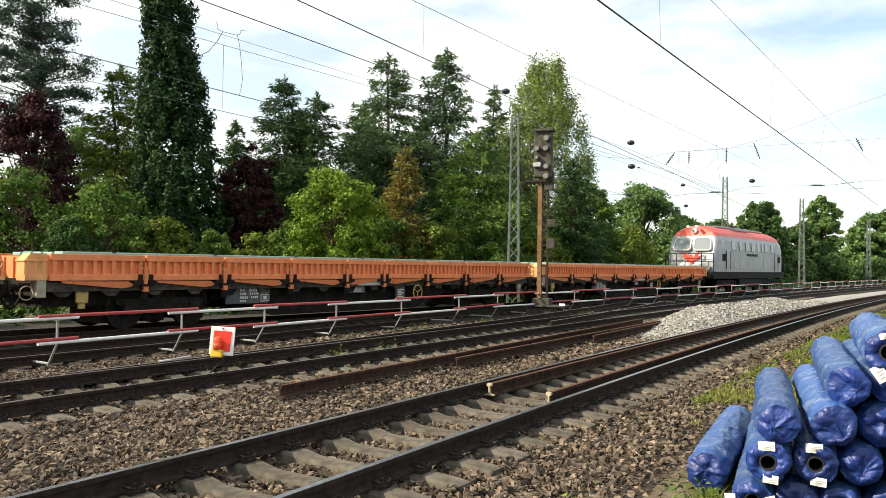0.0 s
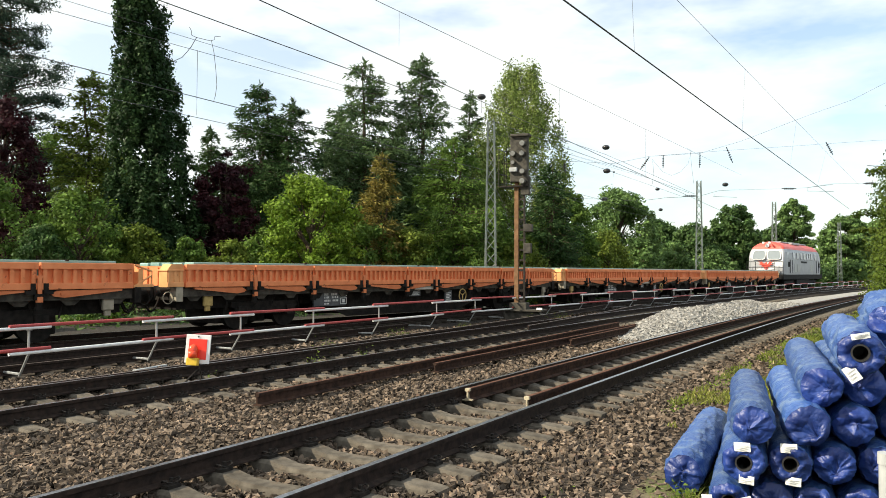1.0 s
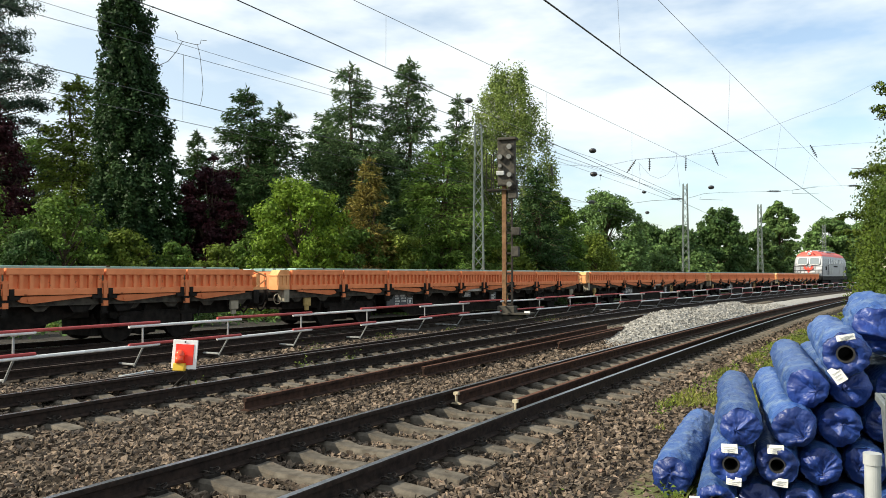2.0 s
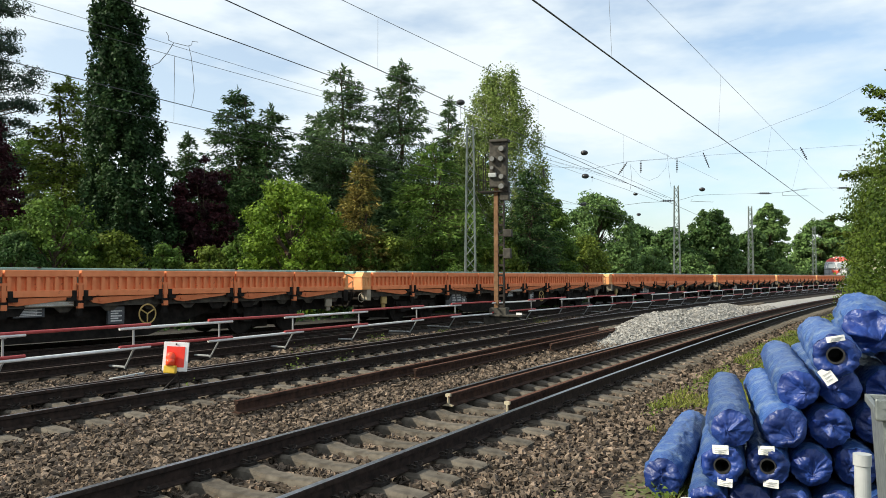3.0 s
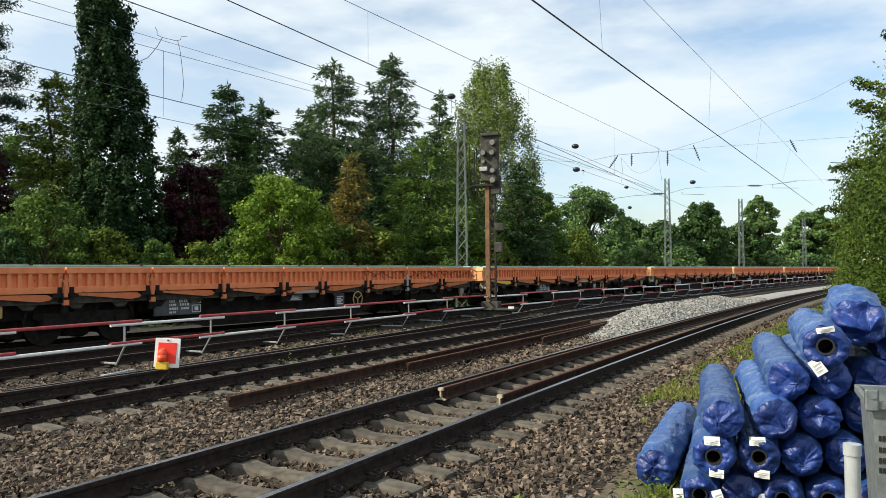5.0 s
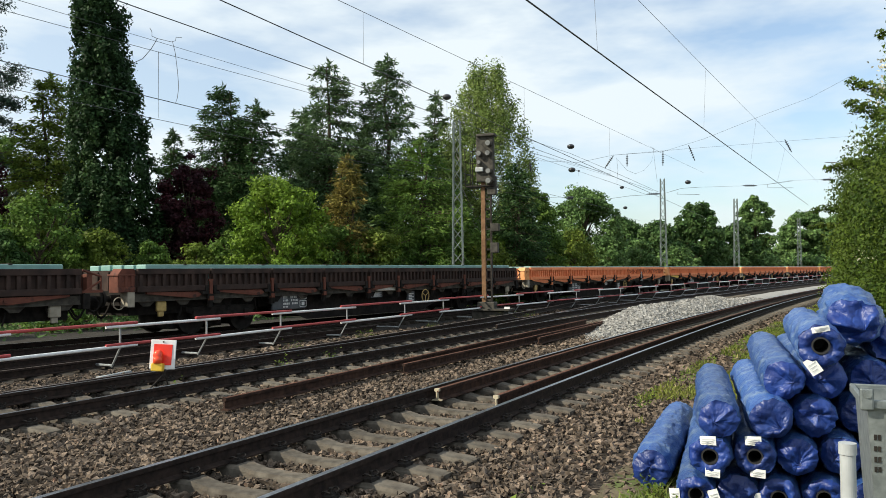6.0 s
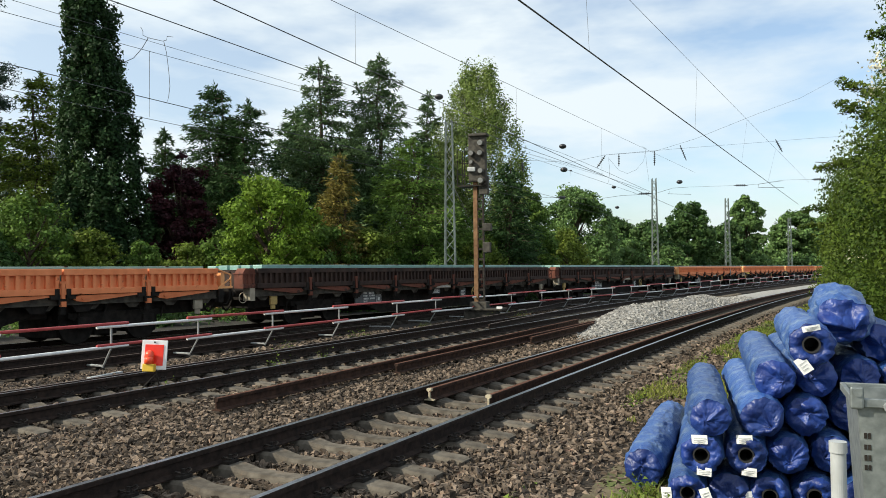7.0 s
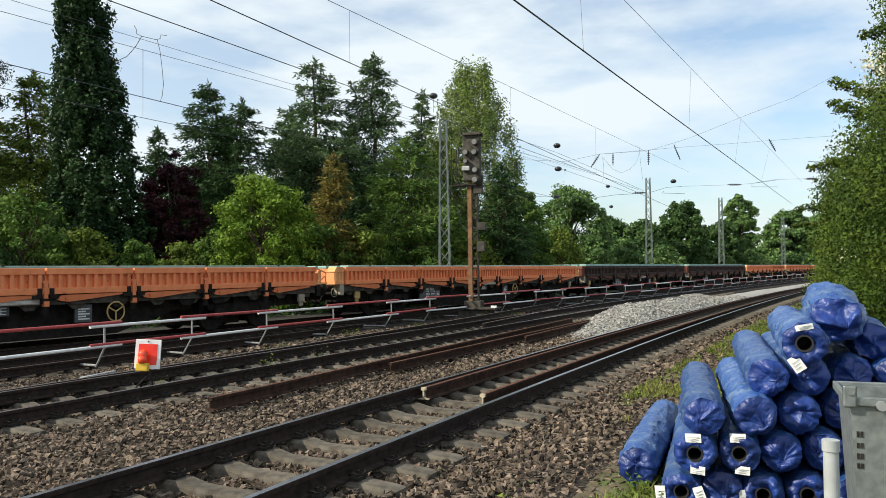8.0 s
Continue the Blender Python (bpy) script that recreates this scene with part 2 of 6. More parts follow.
def box(bm, x0, x1, y0, y1, z0, z1, bevel=0.0, m=None):
    r = bmesh.ops.create_cube(bm, size=1.0)
    vs = r["verts"]
    for v in vs:
        v.co = Vector(((x0 + x1) / 2 + v.co.x * (x1 - x0), (y0 + y1) / 2 + v.co.y * (y1 - y0), (z0 + z1) / 2 + v.co.z * (z1 - z0)))
    if bevel:
        es = list({e for v in vs for e in v.link_edges})
        vs = bmesh.ops.bevel(bm, geom=es, offset=bevel, segments=2, affect="EDGES", profile=0.5)["verts"]
    if m is not None:
        bmesh.ops.transform(bm, matrix=m, verts=vs)
    return vs


def rod(bm, a, b, r, seg=8, r2=None):
    a, b = Vector(a), Vector(b)
    d = b - a
    m = Matrix.Translation((a + b) / 2) @ d.to_track_quat("Z", "Y").to_matrix().to_4x4()
    return bmesh.ops.create_cone(bm, cap_ends=True, segments=seg, radius1=r, radius2=r if r2 is None else r2, depth=d.length, matrix=m)["verts"]


def prism(bm, outline, x0, x1):
    """Outline of (y, z) pushed along x."""
    a = [bm.verts.new((x0, y, z)) for y, z in outline]
    b = [bm.verts.new((x1, y, z)) for y, z in outline]
    n = len(outline)
    bm.faces.new(a)
    bm.faces.new(b[::-1])
    for i in range(n):
        bm.faces.new((a[i], b[i], b[(i + 1) % n], a[(i + 1) % n]))
    bmesh.ops.recalc_face_normals(bm, faces=bm.faces)


def ring(bm, centre, radius, thick, axis="X", seg=24):
    """A hoop."""
    rr = []
    for i in range(seg):
        a = 2 * math.pi * i / seg
        for j in range(6):
            b = 2 * math.pi * j / 6
            rad = radius + thick * math.cos(b)
            u, v, w = rad * math.cos(a), rad * math.sin(a), thick * math.sin(b)
            p = (w, u, v) if axis == "X" else (u, w, v)
            rr.append(bm.verts.new(Vector(centre) + Vector(p)))
    for i in range(seg):
        for j in range(6):
            a, b = i * 6 + j, i * 6 + (j + 1) % 6
            c, d = ((i + 1) % seg) * 6 + (j + 1) % 6, ((i + 1) % seg) * 6 + j
            bm.faces.new((rr[a], rr[b], rr[c], rr[d]))
    bmesh.ops.recalc_face_normals(bm, faces=bm.faces)


def thing(name, label, category, group="", kind="", at=None):
    ob = new(name)
    ob.empty_display_size = 0.2
    if at is not None:
        ob.matrix_basis = at
    return tagged(ob, label, category, group, kind)


# ---- the lines of the tracks ----
def near_x(y):
    return -4.596 + 0.000795 * y * y


def second_x(y):
    return -9.70 + 0.0007 * y * y


def branch_x(y):
    return -10.45 - 0.0016 * max(0.0, y - 6) ** 2


def third_x(y):
    return -14.50


def train_x(y):
    return -18.3 + 0.1 * y + 0.00015 * y * y


def ground_z(x, y):
    """Ballast bed near the rails, a little lower beside the near track."""
    z = -0.255
    d = x - near_x(y)
    e = abs(x - second_x(y))
    if e < 1.35:
        z = -0.252 if e < 0.7 else -0.235
    elif abs(d) < 0.70:
        z = -0.278
    elif abs(d) < 1.30:
        z = -0.235
    elif d > 1.5:
        z -= 0.08 * min(1.0, (d - 1.5) / 1.0)
    return z


RAIL = [(-0.075, -0.172), (0.075, -0.172), (0.075, -0.160), (0.012, -0.140), (0.009, -0.05), (0.036, -0.04), (0.036, -0.006), (0.030, 0.0),
        (-0.030, 0.0), (-0.036, -0.006), (-0.036, -0.04), (-0.009, -0.05), (-0.012, -0.140), (-0.075, -0.160)]


def rail_mesh(name, line, off, y0, y1, dz=0.0, top="steel", side="rust", step=1.5, twist=0.0):
    ys = np.arange(y0, y1 + 1e-6, step)
    verts, faces, idx = [], [], []
    n = len(RAIL)
    for y in ys:
        dx = (line(y + 0.1) - line(y - 0.1)) / 0.2
        L = math.hypot(dx, 1)
        for u, w in RAIL:
            uu = u * math.cos(twist) - w * math.sin(twist)
            ww = u * math.sin(twist) + w * math.cos(twist)
            verts.append((line(y) + (off + uu) / L, y - dx * (off + uu) / L, ww + dz))
    for k in range(len(ys) - 1):
        for i in range(n):
            a, b = k * n + i, k * n + (i + 1) % n
            faces.append((a, b, b + n, a + n))
            idx.append(1 if i in (7, 8) else 0)
    faces += [tuple(range(n - 1, -1, -1)), tuple(range((len(ys) - 1) * n, len(ys) * n))]
    idx += [0, 0]
    return mesh_from(name, verts, faces, None, mats=[M[side], M[top]], idx=idx)


def sleeper_mesh():
    """Prestressed concrete sleeper, high under the rails and waisted between them."""
    xs = [-1.3, -1.22, -0.95, -0.55, -0.35, 0.0, 0.35, 0.55, 0.95, 1.22, 1.3]
    top = [-0.215, -0.200, -0.180, -0.178, -0.215, -0.222, -0.215, -0.178, -0.180, -0.200, -0.215]
    verts, faces = [], []
    for x, z in zip(xs, top):
        w = 0.10 if abs(x) > 0.4 else 0.085
        for y, zz in ((-0.15, -0.40), (-w - 0.02, z - 0.03), (-w, z), (w, z), (w + 0.02, z - 0.03), (0.15, -0.40)):
            verts.append((x, y, zz))
    for k in range(len(xs) - 1):
        for i in range(5):
            a = k * 6 + i
            faces.append((a, a + 6, a + 7, a + 1))
    faces += [(0, 1, 2, 3, 4, 5), tuple(len(verts) - 1 - i for i in range(6))]
    return mesh_from("sleeper", verts, faces, M["concrete"])


def clip_mesh():
    """Sprung clip, screw and plate on both sides of one rail foot."""
    bm = bmesh.new()
    for s in (-1, 1):
        box(bm, s * 0.075, s * 0.155, -0.07, 0.07, -0.178, -0.150)
        rod(bm, (s * 0.112, 0, -0.165), (s * 0.112, 0, -0.095), 0.018, 6)
        for q in (-1, 1):
            pts = [(s * 0.145, q * 0.02, -0.135), (s * 0.150, q * 0.065, -0.120), (s * 0.105, q * 0.085, -0.105), (s * 0.062, q * 0.06, -0.130), (s * 0.09, q * 0.02, -0.120)]
            for a, b in zip(pts, pts[1:]):
                rod(bm, a, b, 0.0085, 5)
    me = bpy.data.meshes.new("rail_clip")
    bm.to_mesh(me)
    bm.free()
    me.materials.append(M["iron"])
    return me


SLEEPER, CLIP = sleeper_mesh(), clip_mesh()


def lay_track(name, line, y0, y1, label, top="steel", first=0.43, dz=0.0, sleepers=(0, 0), clips=(0, 0), mat=None):
    tr = thing(name, label, "railway track", kind="structure")
    for off in (-0.7535, 0.7535):
        link("rail", rail_mesh("rail", line, off, y0, y1, dz=dz, top=top), tr)
    mesh = SLEEPER
    if mat:
        mesh = SLEEPER.copy()
        mesh.materials[0] = M[mat]
    k0, k1 = math.ceil((sleepers[0] - first) / 0.6), math.floor((sleepers[1] - first) / 0.6)
    for k in range(k0, k1 + 1):
        y = first + 0.6 * k
        dx = (line(y + 0.1) - line(y - 0.1)) / 0.2
        turn = math.degrees(math.atan(-dx)) + random.uniform(-0.5, 0.5)
        s = link("sleeper", mesh, tr, m=pose(line(y), y, dz + random.uniform(-0.008, 0.004), 0, 0, turn))
        if clips[0] <= y <= clips[1]:
            for off in (-0.7535, 0.7535):
                link("rail_clip", CLIP, s, m=pose(off, 0, 0))
    return tr


# ---- ground ----
def ground():
    xs = np.concatenate([[-2000, -600, -200, -90], np.arange(-60, 20.01, 1.0), [30, 60, 200, 600, 2000]])
    ys = np.concatenate([[-2000, -500, -150, -60], np.arange(-20, 160.01, 2.0), [200, 300, 600, 2500]])
    verts = [(x, y, -0.325 if -60 <= x <= 20 and -20 <= y <= 160 else -0.335) for y in ys for x in xs]
    w = len(xs)
    faces = [(j * w + i, j * w + i + 1, (j + 1) * w + i + 1, (j + 1) * w + i) for j in range(len(ys) - 1) for i in range(w - 1)]
    # sheet colour holds the shade between the stones laid on it
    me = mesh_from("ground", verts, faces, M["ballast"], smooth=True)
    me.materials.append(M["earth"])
    me.materials.append(M["dirty_shaded_ballast"])
    # index 2: dark strip along the train, dirt and shade in one colour
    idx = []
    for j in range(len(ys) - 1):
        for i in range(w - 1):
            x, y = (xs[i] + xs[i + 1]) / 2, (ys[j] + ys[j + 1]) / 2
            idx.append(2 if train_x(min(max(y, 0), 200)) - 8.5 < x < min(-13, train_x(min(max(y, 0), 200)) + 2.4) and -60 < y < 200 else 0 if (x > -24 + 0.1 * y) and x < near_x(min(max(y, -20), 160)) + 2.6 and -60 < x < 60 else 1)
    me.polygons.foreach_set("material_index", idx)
    tagged(link("ground", me), "brown ballast ground with earth and weeds beyond the tracks", "ground", kind="structure")


ground()

STONE_V = np.array([(-0.95, -0.8, -1), (1.05, -0.75, -1), (0.0, 1.1, -1), (-0.75, -0.62, 1), (0.8, -0.58, 1), (0.0, 0.85, 1)], float) * 0.55
STONE_F = np.array([(3, 4, 5), (0, 1, 4), (0, 4, 3), (1, 2, 5), (1, 5, 4), (2, 0, 3), (2, 3, 5)])


def fast_mesh(name, V, Fq, mat):
    me = bpy.data.meshes.new(name)
    k = Fq.shape[1]
    me.vertices.add(len(V))
    me.vertices.foreach_set("co", V.astype(np.float32).ravel())
    me.loops.add(Fq.size)
    me.loops.foreach_set("vertex_index", Fq.astype(np.int32).ravel())
    me.polygons.add(len(Fq))
    me.polygons.foreach_set("loop_start", np.arange(0, Fq.size, k, dtype=np.int32))
    me.materials.append(mat)
    me.polygons.foreach_set("use_smooth", np.zeros(len(Fq), dtype=bool))
    me.update(calc_edges=True)
    me.validate()
    return me


def stones(name, pts, size, mat, seed):
    """Angular stones, one small block each, at the points given."""
    rng = np.random.default_rng(seed)
    n = len(pts)
    V = STONE_V[None] + rng.uniform(-0.30, 0.30, (n, 6, 3))
    s = rng.uniform(size[0], size[1], (n, 1, 1)) * rng.uniform(0.6, 1.35, (n, 1, 3)) * np.array([1.1, 1.1, 0.62])
    V = V * s
    a, b = rng.uniform(0, 6.28, n), rng.normal(0, 0.45, n)
    ca, sa, cb, sb = np.cos(a), np.sin(a), np.cos(b), np.sin(b)
    y, z = V[..., 1] * cb[:, None] - V[..., 2] * sb[:, None], V[..., 1] * sb[:, None] + V[..., 2] * cb[:, None]
    x = V[..., 0].copy()
    V = np.stack([x * ca[:, None] - y * sa[:, None], x * sa[:, None] + y * ca[:, None], z], -1) + pts[:, None]
    Fq = (STONE_F[None] + 6 * np.arange(n)[:, None, None]).reshape(-1, 3)
    return fast_mesh(name, V.reshape(-1, 3), Fq, mat)


def ballast_stones():
    rng = np.random.default_rng(3)
    out = []
    for y0, y1, per in ((3.2, 9, 860), (9, 14, 500), (14, 22, 160), (22, 36, 50)):
        area = (y1 - y0) * 13.5
        n = int(area * per)
        x, y = rng.uniform(-13.0, 0.5, n), rng.uniform(y0, y1, n)
        ok = (x > -13.0) & (x < near_x(0) + 2.9 + rng.normal(0, 0.35, n)) & (x > -1.75 * y - 2.0)
        x, y = x[ok], y[ok]
        z = np.array([ground_z(a, b) for a, b in zip(x, y)]) + rng.uniform(-0.05, 0.012, len(x))
        out.append(np.stack([x, y, z], 1))
    pts = np.concatenate(out)
    big = pts[:, 1] > 14
    for sel, size, seed in ((~big, (0.030, 0.064), 5), (big, (0.05, 0.10), 6)):
        tagged(link("ballast_stones", stones("ballast_stones", pts[sel], size, M["stone"], seed)), "loose brown-grey ballast stones", "ballast", kind="stuff")


ballast_stones()

# ---- tracks ----
lay_track("track_near", near_x, -12, 150, "running track with dark rails on concrete sleepers", sleepers=(0, 150), clips=(3.5, 30), first=0.43)
lay_track("track_second", second_x, -14, 150, "worn siding track on concrete sleepers in ballast", sleepers=(-4, 60), clips=(5, 16), first=0.2)
lay_track("track_third", third_x, -20, 22, "out-of-use dark track under the safety fence", top="dull_steel", dz=-0.10, sleepers=(-5, 22), first=0.1, mat="timber")
lay_track("track_train", train_x, -80, 320, "track under the passing goods train", sleepers=(-6, 150), first=0.15, mat="timber")
turnout = thing("track_branch", "diverging rails of a turnout, rusty", "railway track", kind="structure")
link("rail", rail_mesh("rail", branch_x, -0.12, 7, 40, top="dull_steel"), turnout)
link("rail", rail_mesh("rail", branch_x, 1.387, 22, 40, top="dull_steel"), turnout)


def straight(x0, y0, x1, y1):
    return lambda y: x0 + (x1 - x0) * (y - y0) / (y1 - y0)


for x0, y0, x1, y1, dz in ((-7.44, 8.05, -7.78, 25.8, -0.03), (-7.14, 12.35, -7.02, 25.2, -0.03), (-6.84, 18.6, -6.86, 24.4, -0.04)):
    tagged(link("loose_rail", rail_mesh("loose_rail", straight(x0, y0, x1, y1), 0, y0, y1 + 0.001, dz=dz, top="old_rust", side="rail_side", step=(y1 - y0) / 6)),
           "rusty brown old rail lying loose on the ballast", "rail", "loose rails beside the track")
for off, y0 in ((-0.60, 9.78), (0.40, 9.56)):
    new_rail = tagged(link("new_rail", rail_mesh("new_rail", near_x, off, y0, 74, dz=-0.006, top="old_rust", side="rail_side")),
                      "brown replacement rail laid between the running rails", "rail", "replacement rails in the track")
    bm = bmesh.new()
    bm.faces.new([bm.verts.new((near_x(y0) + off + u * 1.04, y0 - 0.008, w - 0.003)) for u, w in RAIL])
    ext = bmesh.ops.extrude_face_region(bm, geom=list(bm.faces))
    bmesh.ops.translate(bm, vec=(0, 0.045, 0.0), verts=[v for v in ext["geom"] if isinstance(v, bmesh.types.BMVert)])
    bmesh.ops.recalc_face_normals(bm, faces=bm.faces)
    part("painted_end", bm, M["end_paint"], new_rail, "white-painted rail end")


def gravel_heap():
    """Fresh pale gravel tipped between the tracks, a heap that runs out into a long low bank."""
    rng = np.random.default_rng(8)
    verts, faces = [], []
    ys = np.concatenate([np.arange(20.5, 48, 0.5), np.arange(48, 150, 3.0)])
    us = np.linspace(-1, 1, 15)

    def shape(y, u):
        mid = -6.75 + 0.00075 * y * y
        half = 1.55
        if y < 27:
            half *= max(0.05, (y - 20.5) / 6.5) ** 0.55
            mid += 0.35 * (27 - y) / 6.5
        top = 0.42 * math.exp(-((y - 28) / 4.0) ** 2) + 0.42 * math.exp(-((y - 37) / 5.0) ** 2) + 0.26 * (1 if y > 30 else max(0, (y - 20.5) / 9.5))
        top *= 1 + 0.18 * noise.noise((y * 0.6, u * 1.5, 3))
        return mid + half * u, -0.30 + top * max(0.0, 1 - abs(u) ** 1.7) + 0.02 * noise.noise((y * 2, u * 4, 1))

    for y in ys:
        for u in us:
            x, z = shape(y, u)
            verts.append((x, y, z))
    w = len(us)
    for j in range(len(ys) - 1):
        for i in range(w - 1):
            faces.append((j * w + i, j * w + i + 1, (j + 1) * w + i + 1, (j + 1) * w + i))
    tagged(link("gravel_heap", mesh_from("gravel_heap", verts, faces, M["gravel"], smooth=True)), "heap of fresh pale grey gravel tipped between the tracks", "gravel", kind="stuff")
    n = 13000
    y = 20.4 + rng.power(1.0, n) * 28
    u = rng.uniform(-1.12, 1.12, n)
    pts = np.array([(*(lambda q: (q[0], b, q[1]))(shape(b, max(-1, min(1, a)))),) for a, b in zip(u, y)])
    pts[:, 0] += np.where(np.abs(u) > 1, (np.abs(u) - 1) * 2.5 * np.sign(u), 0)
    tagged(link("gravel_stones", stones("gravel_stones", pts, (0.042, 0.09), M["gravel"], 9)), "loose pale gravel stones on the heap", "gravel", kind="stuff")


gravel_heap()

# ---- the goods train ----
PITCH = 21.4
WALL = 19.95
STEP = 2.28                       # eight long side panels, a shorter one in the middle


def wagon(dark=False):
    """Bogie flat wagon with low hinged side panels; y forward, rail head at z = 0."""
    paint, sill = (M["brown"], M["red_brown"]) if dark else (M["orange"], M["orange_dirty"])
    w = thing("flat_wagon", "dark brown rusty low-sided flat wagon" if dark else "weathered orange low-sided bogie flat wagon", "goods wagon", "wagons of the train")
    bm = bmesh.new()
    box(bm, -1.22, 1.22, -WALL / 2, WALL / 2, 1.12, 1.22)
    for s in (-1, 1):
        box(bm, s * 0.35, s * 0.55, -9.6, 9.6, 0.72, 1.12)
        prism(bm, [(-5.5, 1.0), (5.5, 1.0), (5.3, 0.80), (3.0, 0.16), (-3.4, 0.16), (-5.3, 0.80)], s * 0.86, s * 0.90)
    for k in range(-9, 10):
        box(bm, -1.2, 1.2, k - 0.05, k + 0.05, 0.95, 1.12)
    for e in (-1, 1):
        box(bm, -1.25, 1.25, e * 9.95, e * 10.12, 0.86, 1.22)
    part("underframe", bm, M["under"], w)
    for s in (-1, 1):          # sole bars, bellied, with gusset plates
        bm = bmesh.new()
        box(bm, s * 1.05, s * 1.27, -WALL / 2, WALL / 2, 0.96, 1.16)
        box(bm, s * 1.24, s * 1.30, -WALL / 2, WALL / 2, 0.95, 0.98)
        for k in range(18):
            y = -9.6 + k * 1.13
            prism(bm, [(y - 0.26, 0.97), (y + 0.26, 0.97), (y + 0.10, 0.83), (y - 0.10, 0.83)], s * 1.20, s * 1.23)
        part("sole_bar", bm, M["frame_grime"], w, "grimy grey-brown sole bar")
    bm = bmesh.new()           # brake gear, air tanks and pipes; added boxes fill the shaded space between the bogies
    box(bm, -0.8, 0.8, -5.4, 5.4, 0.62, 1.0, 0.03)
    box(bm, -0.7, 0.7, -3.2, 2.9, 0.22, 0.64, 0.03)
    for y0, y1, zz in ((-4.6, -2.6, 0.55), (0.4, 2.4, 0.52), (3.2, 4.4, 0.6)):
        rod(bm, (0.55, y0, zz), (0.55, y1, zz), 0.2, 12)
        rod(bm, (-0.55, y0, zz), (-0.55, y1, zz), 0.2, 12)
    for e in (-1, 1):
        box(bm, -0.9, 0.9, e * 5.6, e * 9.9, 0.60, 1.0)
        # added blocks close the dark gaps between the wheels
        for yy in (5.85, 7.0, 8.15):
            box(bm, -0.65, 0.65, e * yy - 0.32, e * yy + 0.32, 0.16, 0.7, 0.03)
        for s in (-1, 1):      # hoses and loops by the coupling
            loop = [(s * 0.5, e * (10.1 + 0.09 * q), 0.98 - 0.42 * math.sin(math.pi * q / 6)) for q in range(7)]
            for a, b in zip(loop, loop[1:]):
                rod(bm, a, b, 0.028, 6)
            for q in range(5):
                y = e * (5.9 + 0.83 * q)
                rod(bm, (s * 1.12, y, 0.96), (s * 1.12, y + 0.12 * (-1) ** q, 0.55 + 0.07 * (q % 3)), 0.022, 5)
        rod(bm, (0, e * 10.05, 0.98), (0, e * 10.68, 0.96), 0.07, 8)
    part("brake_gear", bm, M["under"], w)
    n = 9
    edges = [-WALL / 2 + STEP * k for k in range(5)] + [WALL / 2 - STEP * (4 - k) for k in range(5)]

    def panel_mesh(length, ribs):
        """One hinged side panel with its ribs."""
        bmp = bmesh.new()
        h = length / 2 - 0.025
        box(bmp, -0.06, -0.03, -h, h, 1.20, 1.76)
        box(bmp, -0.05, 0.06, -h, h, 1.635, 1.78, 0.010)
        box(bmp, -0.05, 0.05, -h, h, 1.19, 1.335, 0.010)
        for k in range(ribs):
            y = -h + 0.10 + k * (2 * h - 0.20) / (ribs - 1)
            box(bmp, -0.04, 0.045, y - 0.042, y + 0.042, 1.33, 1.64)
        me = bpy.data.meshes.new("side_panel")
        bmp.to_mesh(me)
        bmp.free()
        me.materials.append(paint)
        return me

    long_panel, short_panel = panel_mesh(STEP, 10), panel_mesh(WALL - 8 * STEP, 8)
    bml = bmesh.new()          # tapered locking bar under a panel
    prism(bml, [(-0.86, 1.09), (-0.72, 1.165), (0.84, 1.185), (0.84, 1.14), (-0.55, 1.005), (-0.78, 1.035)], 0.0, 0.06)
    rod(bml, (0.05, -0.62, 1.095), (0.085, -0.62, 1.095), 0.04, 8)
    bar = bpy.data.meshes.new("locking_bar")
    bml.to_mesh(bar)
    bml.free()
    bar.materials.append(sill)
    bms = bmesh.new()          # stake with its hinge blocks
    box(bms, 0.04, 0.10, -0.045, 0.045, 1.10, 1.46)
    box(bms, 0.0, 0.09, -0.075, 0.075, 1.44, 1.50)
    box(bms, 0.02, 0.12, -0.06, 0.06, 0.92, 1.04)
    stake = bpy.data.meshes.new("stake")
    bms.to_mesh(stake)
    bms.free()
    stake.materials.append(sill)
    def black_piece(name, outline, x1):
        bmh = bmesh.new()
        prism(bmh, outline, 0.0, x1)
        me = bpy.data.meshes.new(name)
        bmh.to_mesh(me)
        bmh.free()
        me.materials.append(M["under"])
        return me

    lugs = [black_piece("hinge_lug", [(q * a, z) for a, z in ((0.09, 1.09), (0.30, 1.09), (0.30, 1.17), (0.19, 1.17), (0.19, 1.33), (0.09, 1.33))], 0.10) for q in (-1, 1)]
    foot = black_piece("stake_foot", [(-0.10, 1.10), (0.10, 1.10), (0.10, 0.97), (0.055, 0.97), (0.055, 0.81), (0.075, 0.81), (0.075, 0.74),
                                      (-0.075, 0.74), (-0.075, 0.81), (-0.055, 0.81), (-0.055, 0.97), (-0.10, 0.97)], 0.09)
    for s in (1, -1):
        turn = 0 if s > 0 else 180
        for k in range(n):
            y = (edges[k] + edges[k + 1]) / 2
            link("side_panel", short_panel if k == 4 else long_panel, w, m=pose(s * 1.33, y, 0, 0, 0, turn))
            link("locking_bar", bar, w, m=pose(s * 1.29, y, 0, 0, 0, turn) if (k >= n // 2) == (s > 0) else pose(s * 1.29 + (0.06 if s > 0 else -0.06), y, 0, 0, 0, turn + 180))
            if k:
                st = link("stake", stake, w, m=pose(s * 1.31, edges[k], 0, 0, 0, turn))
                link("stake_foot", foot, st)
                for lug in lugs:
                    link("hinge_lug", lug, st)
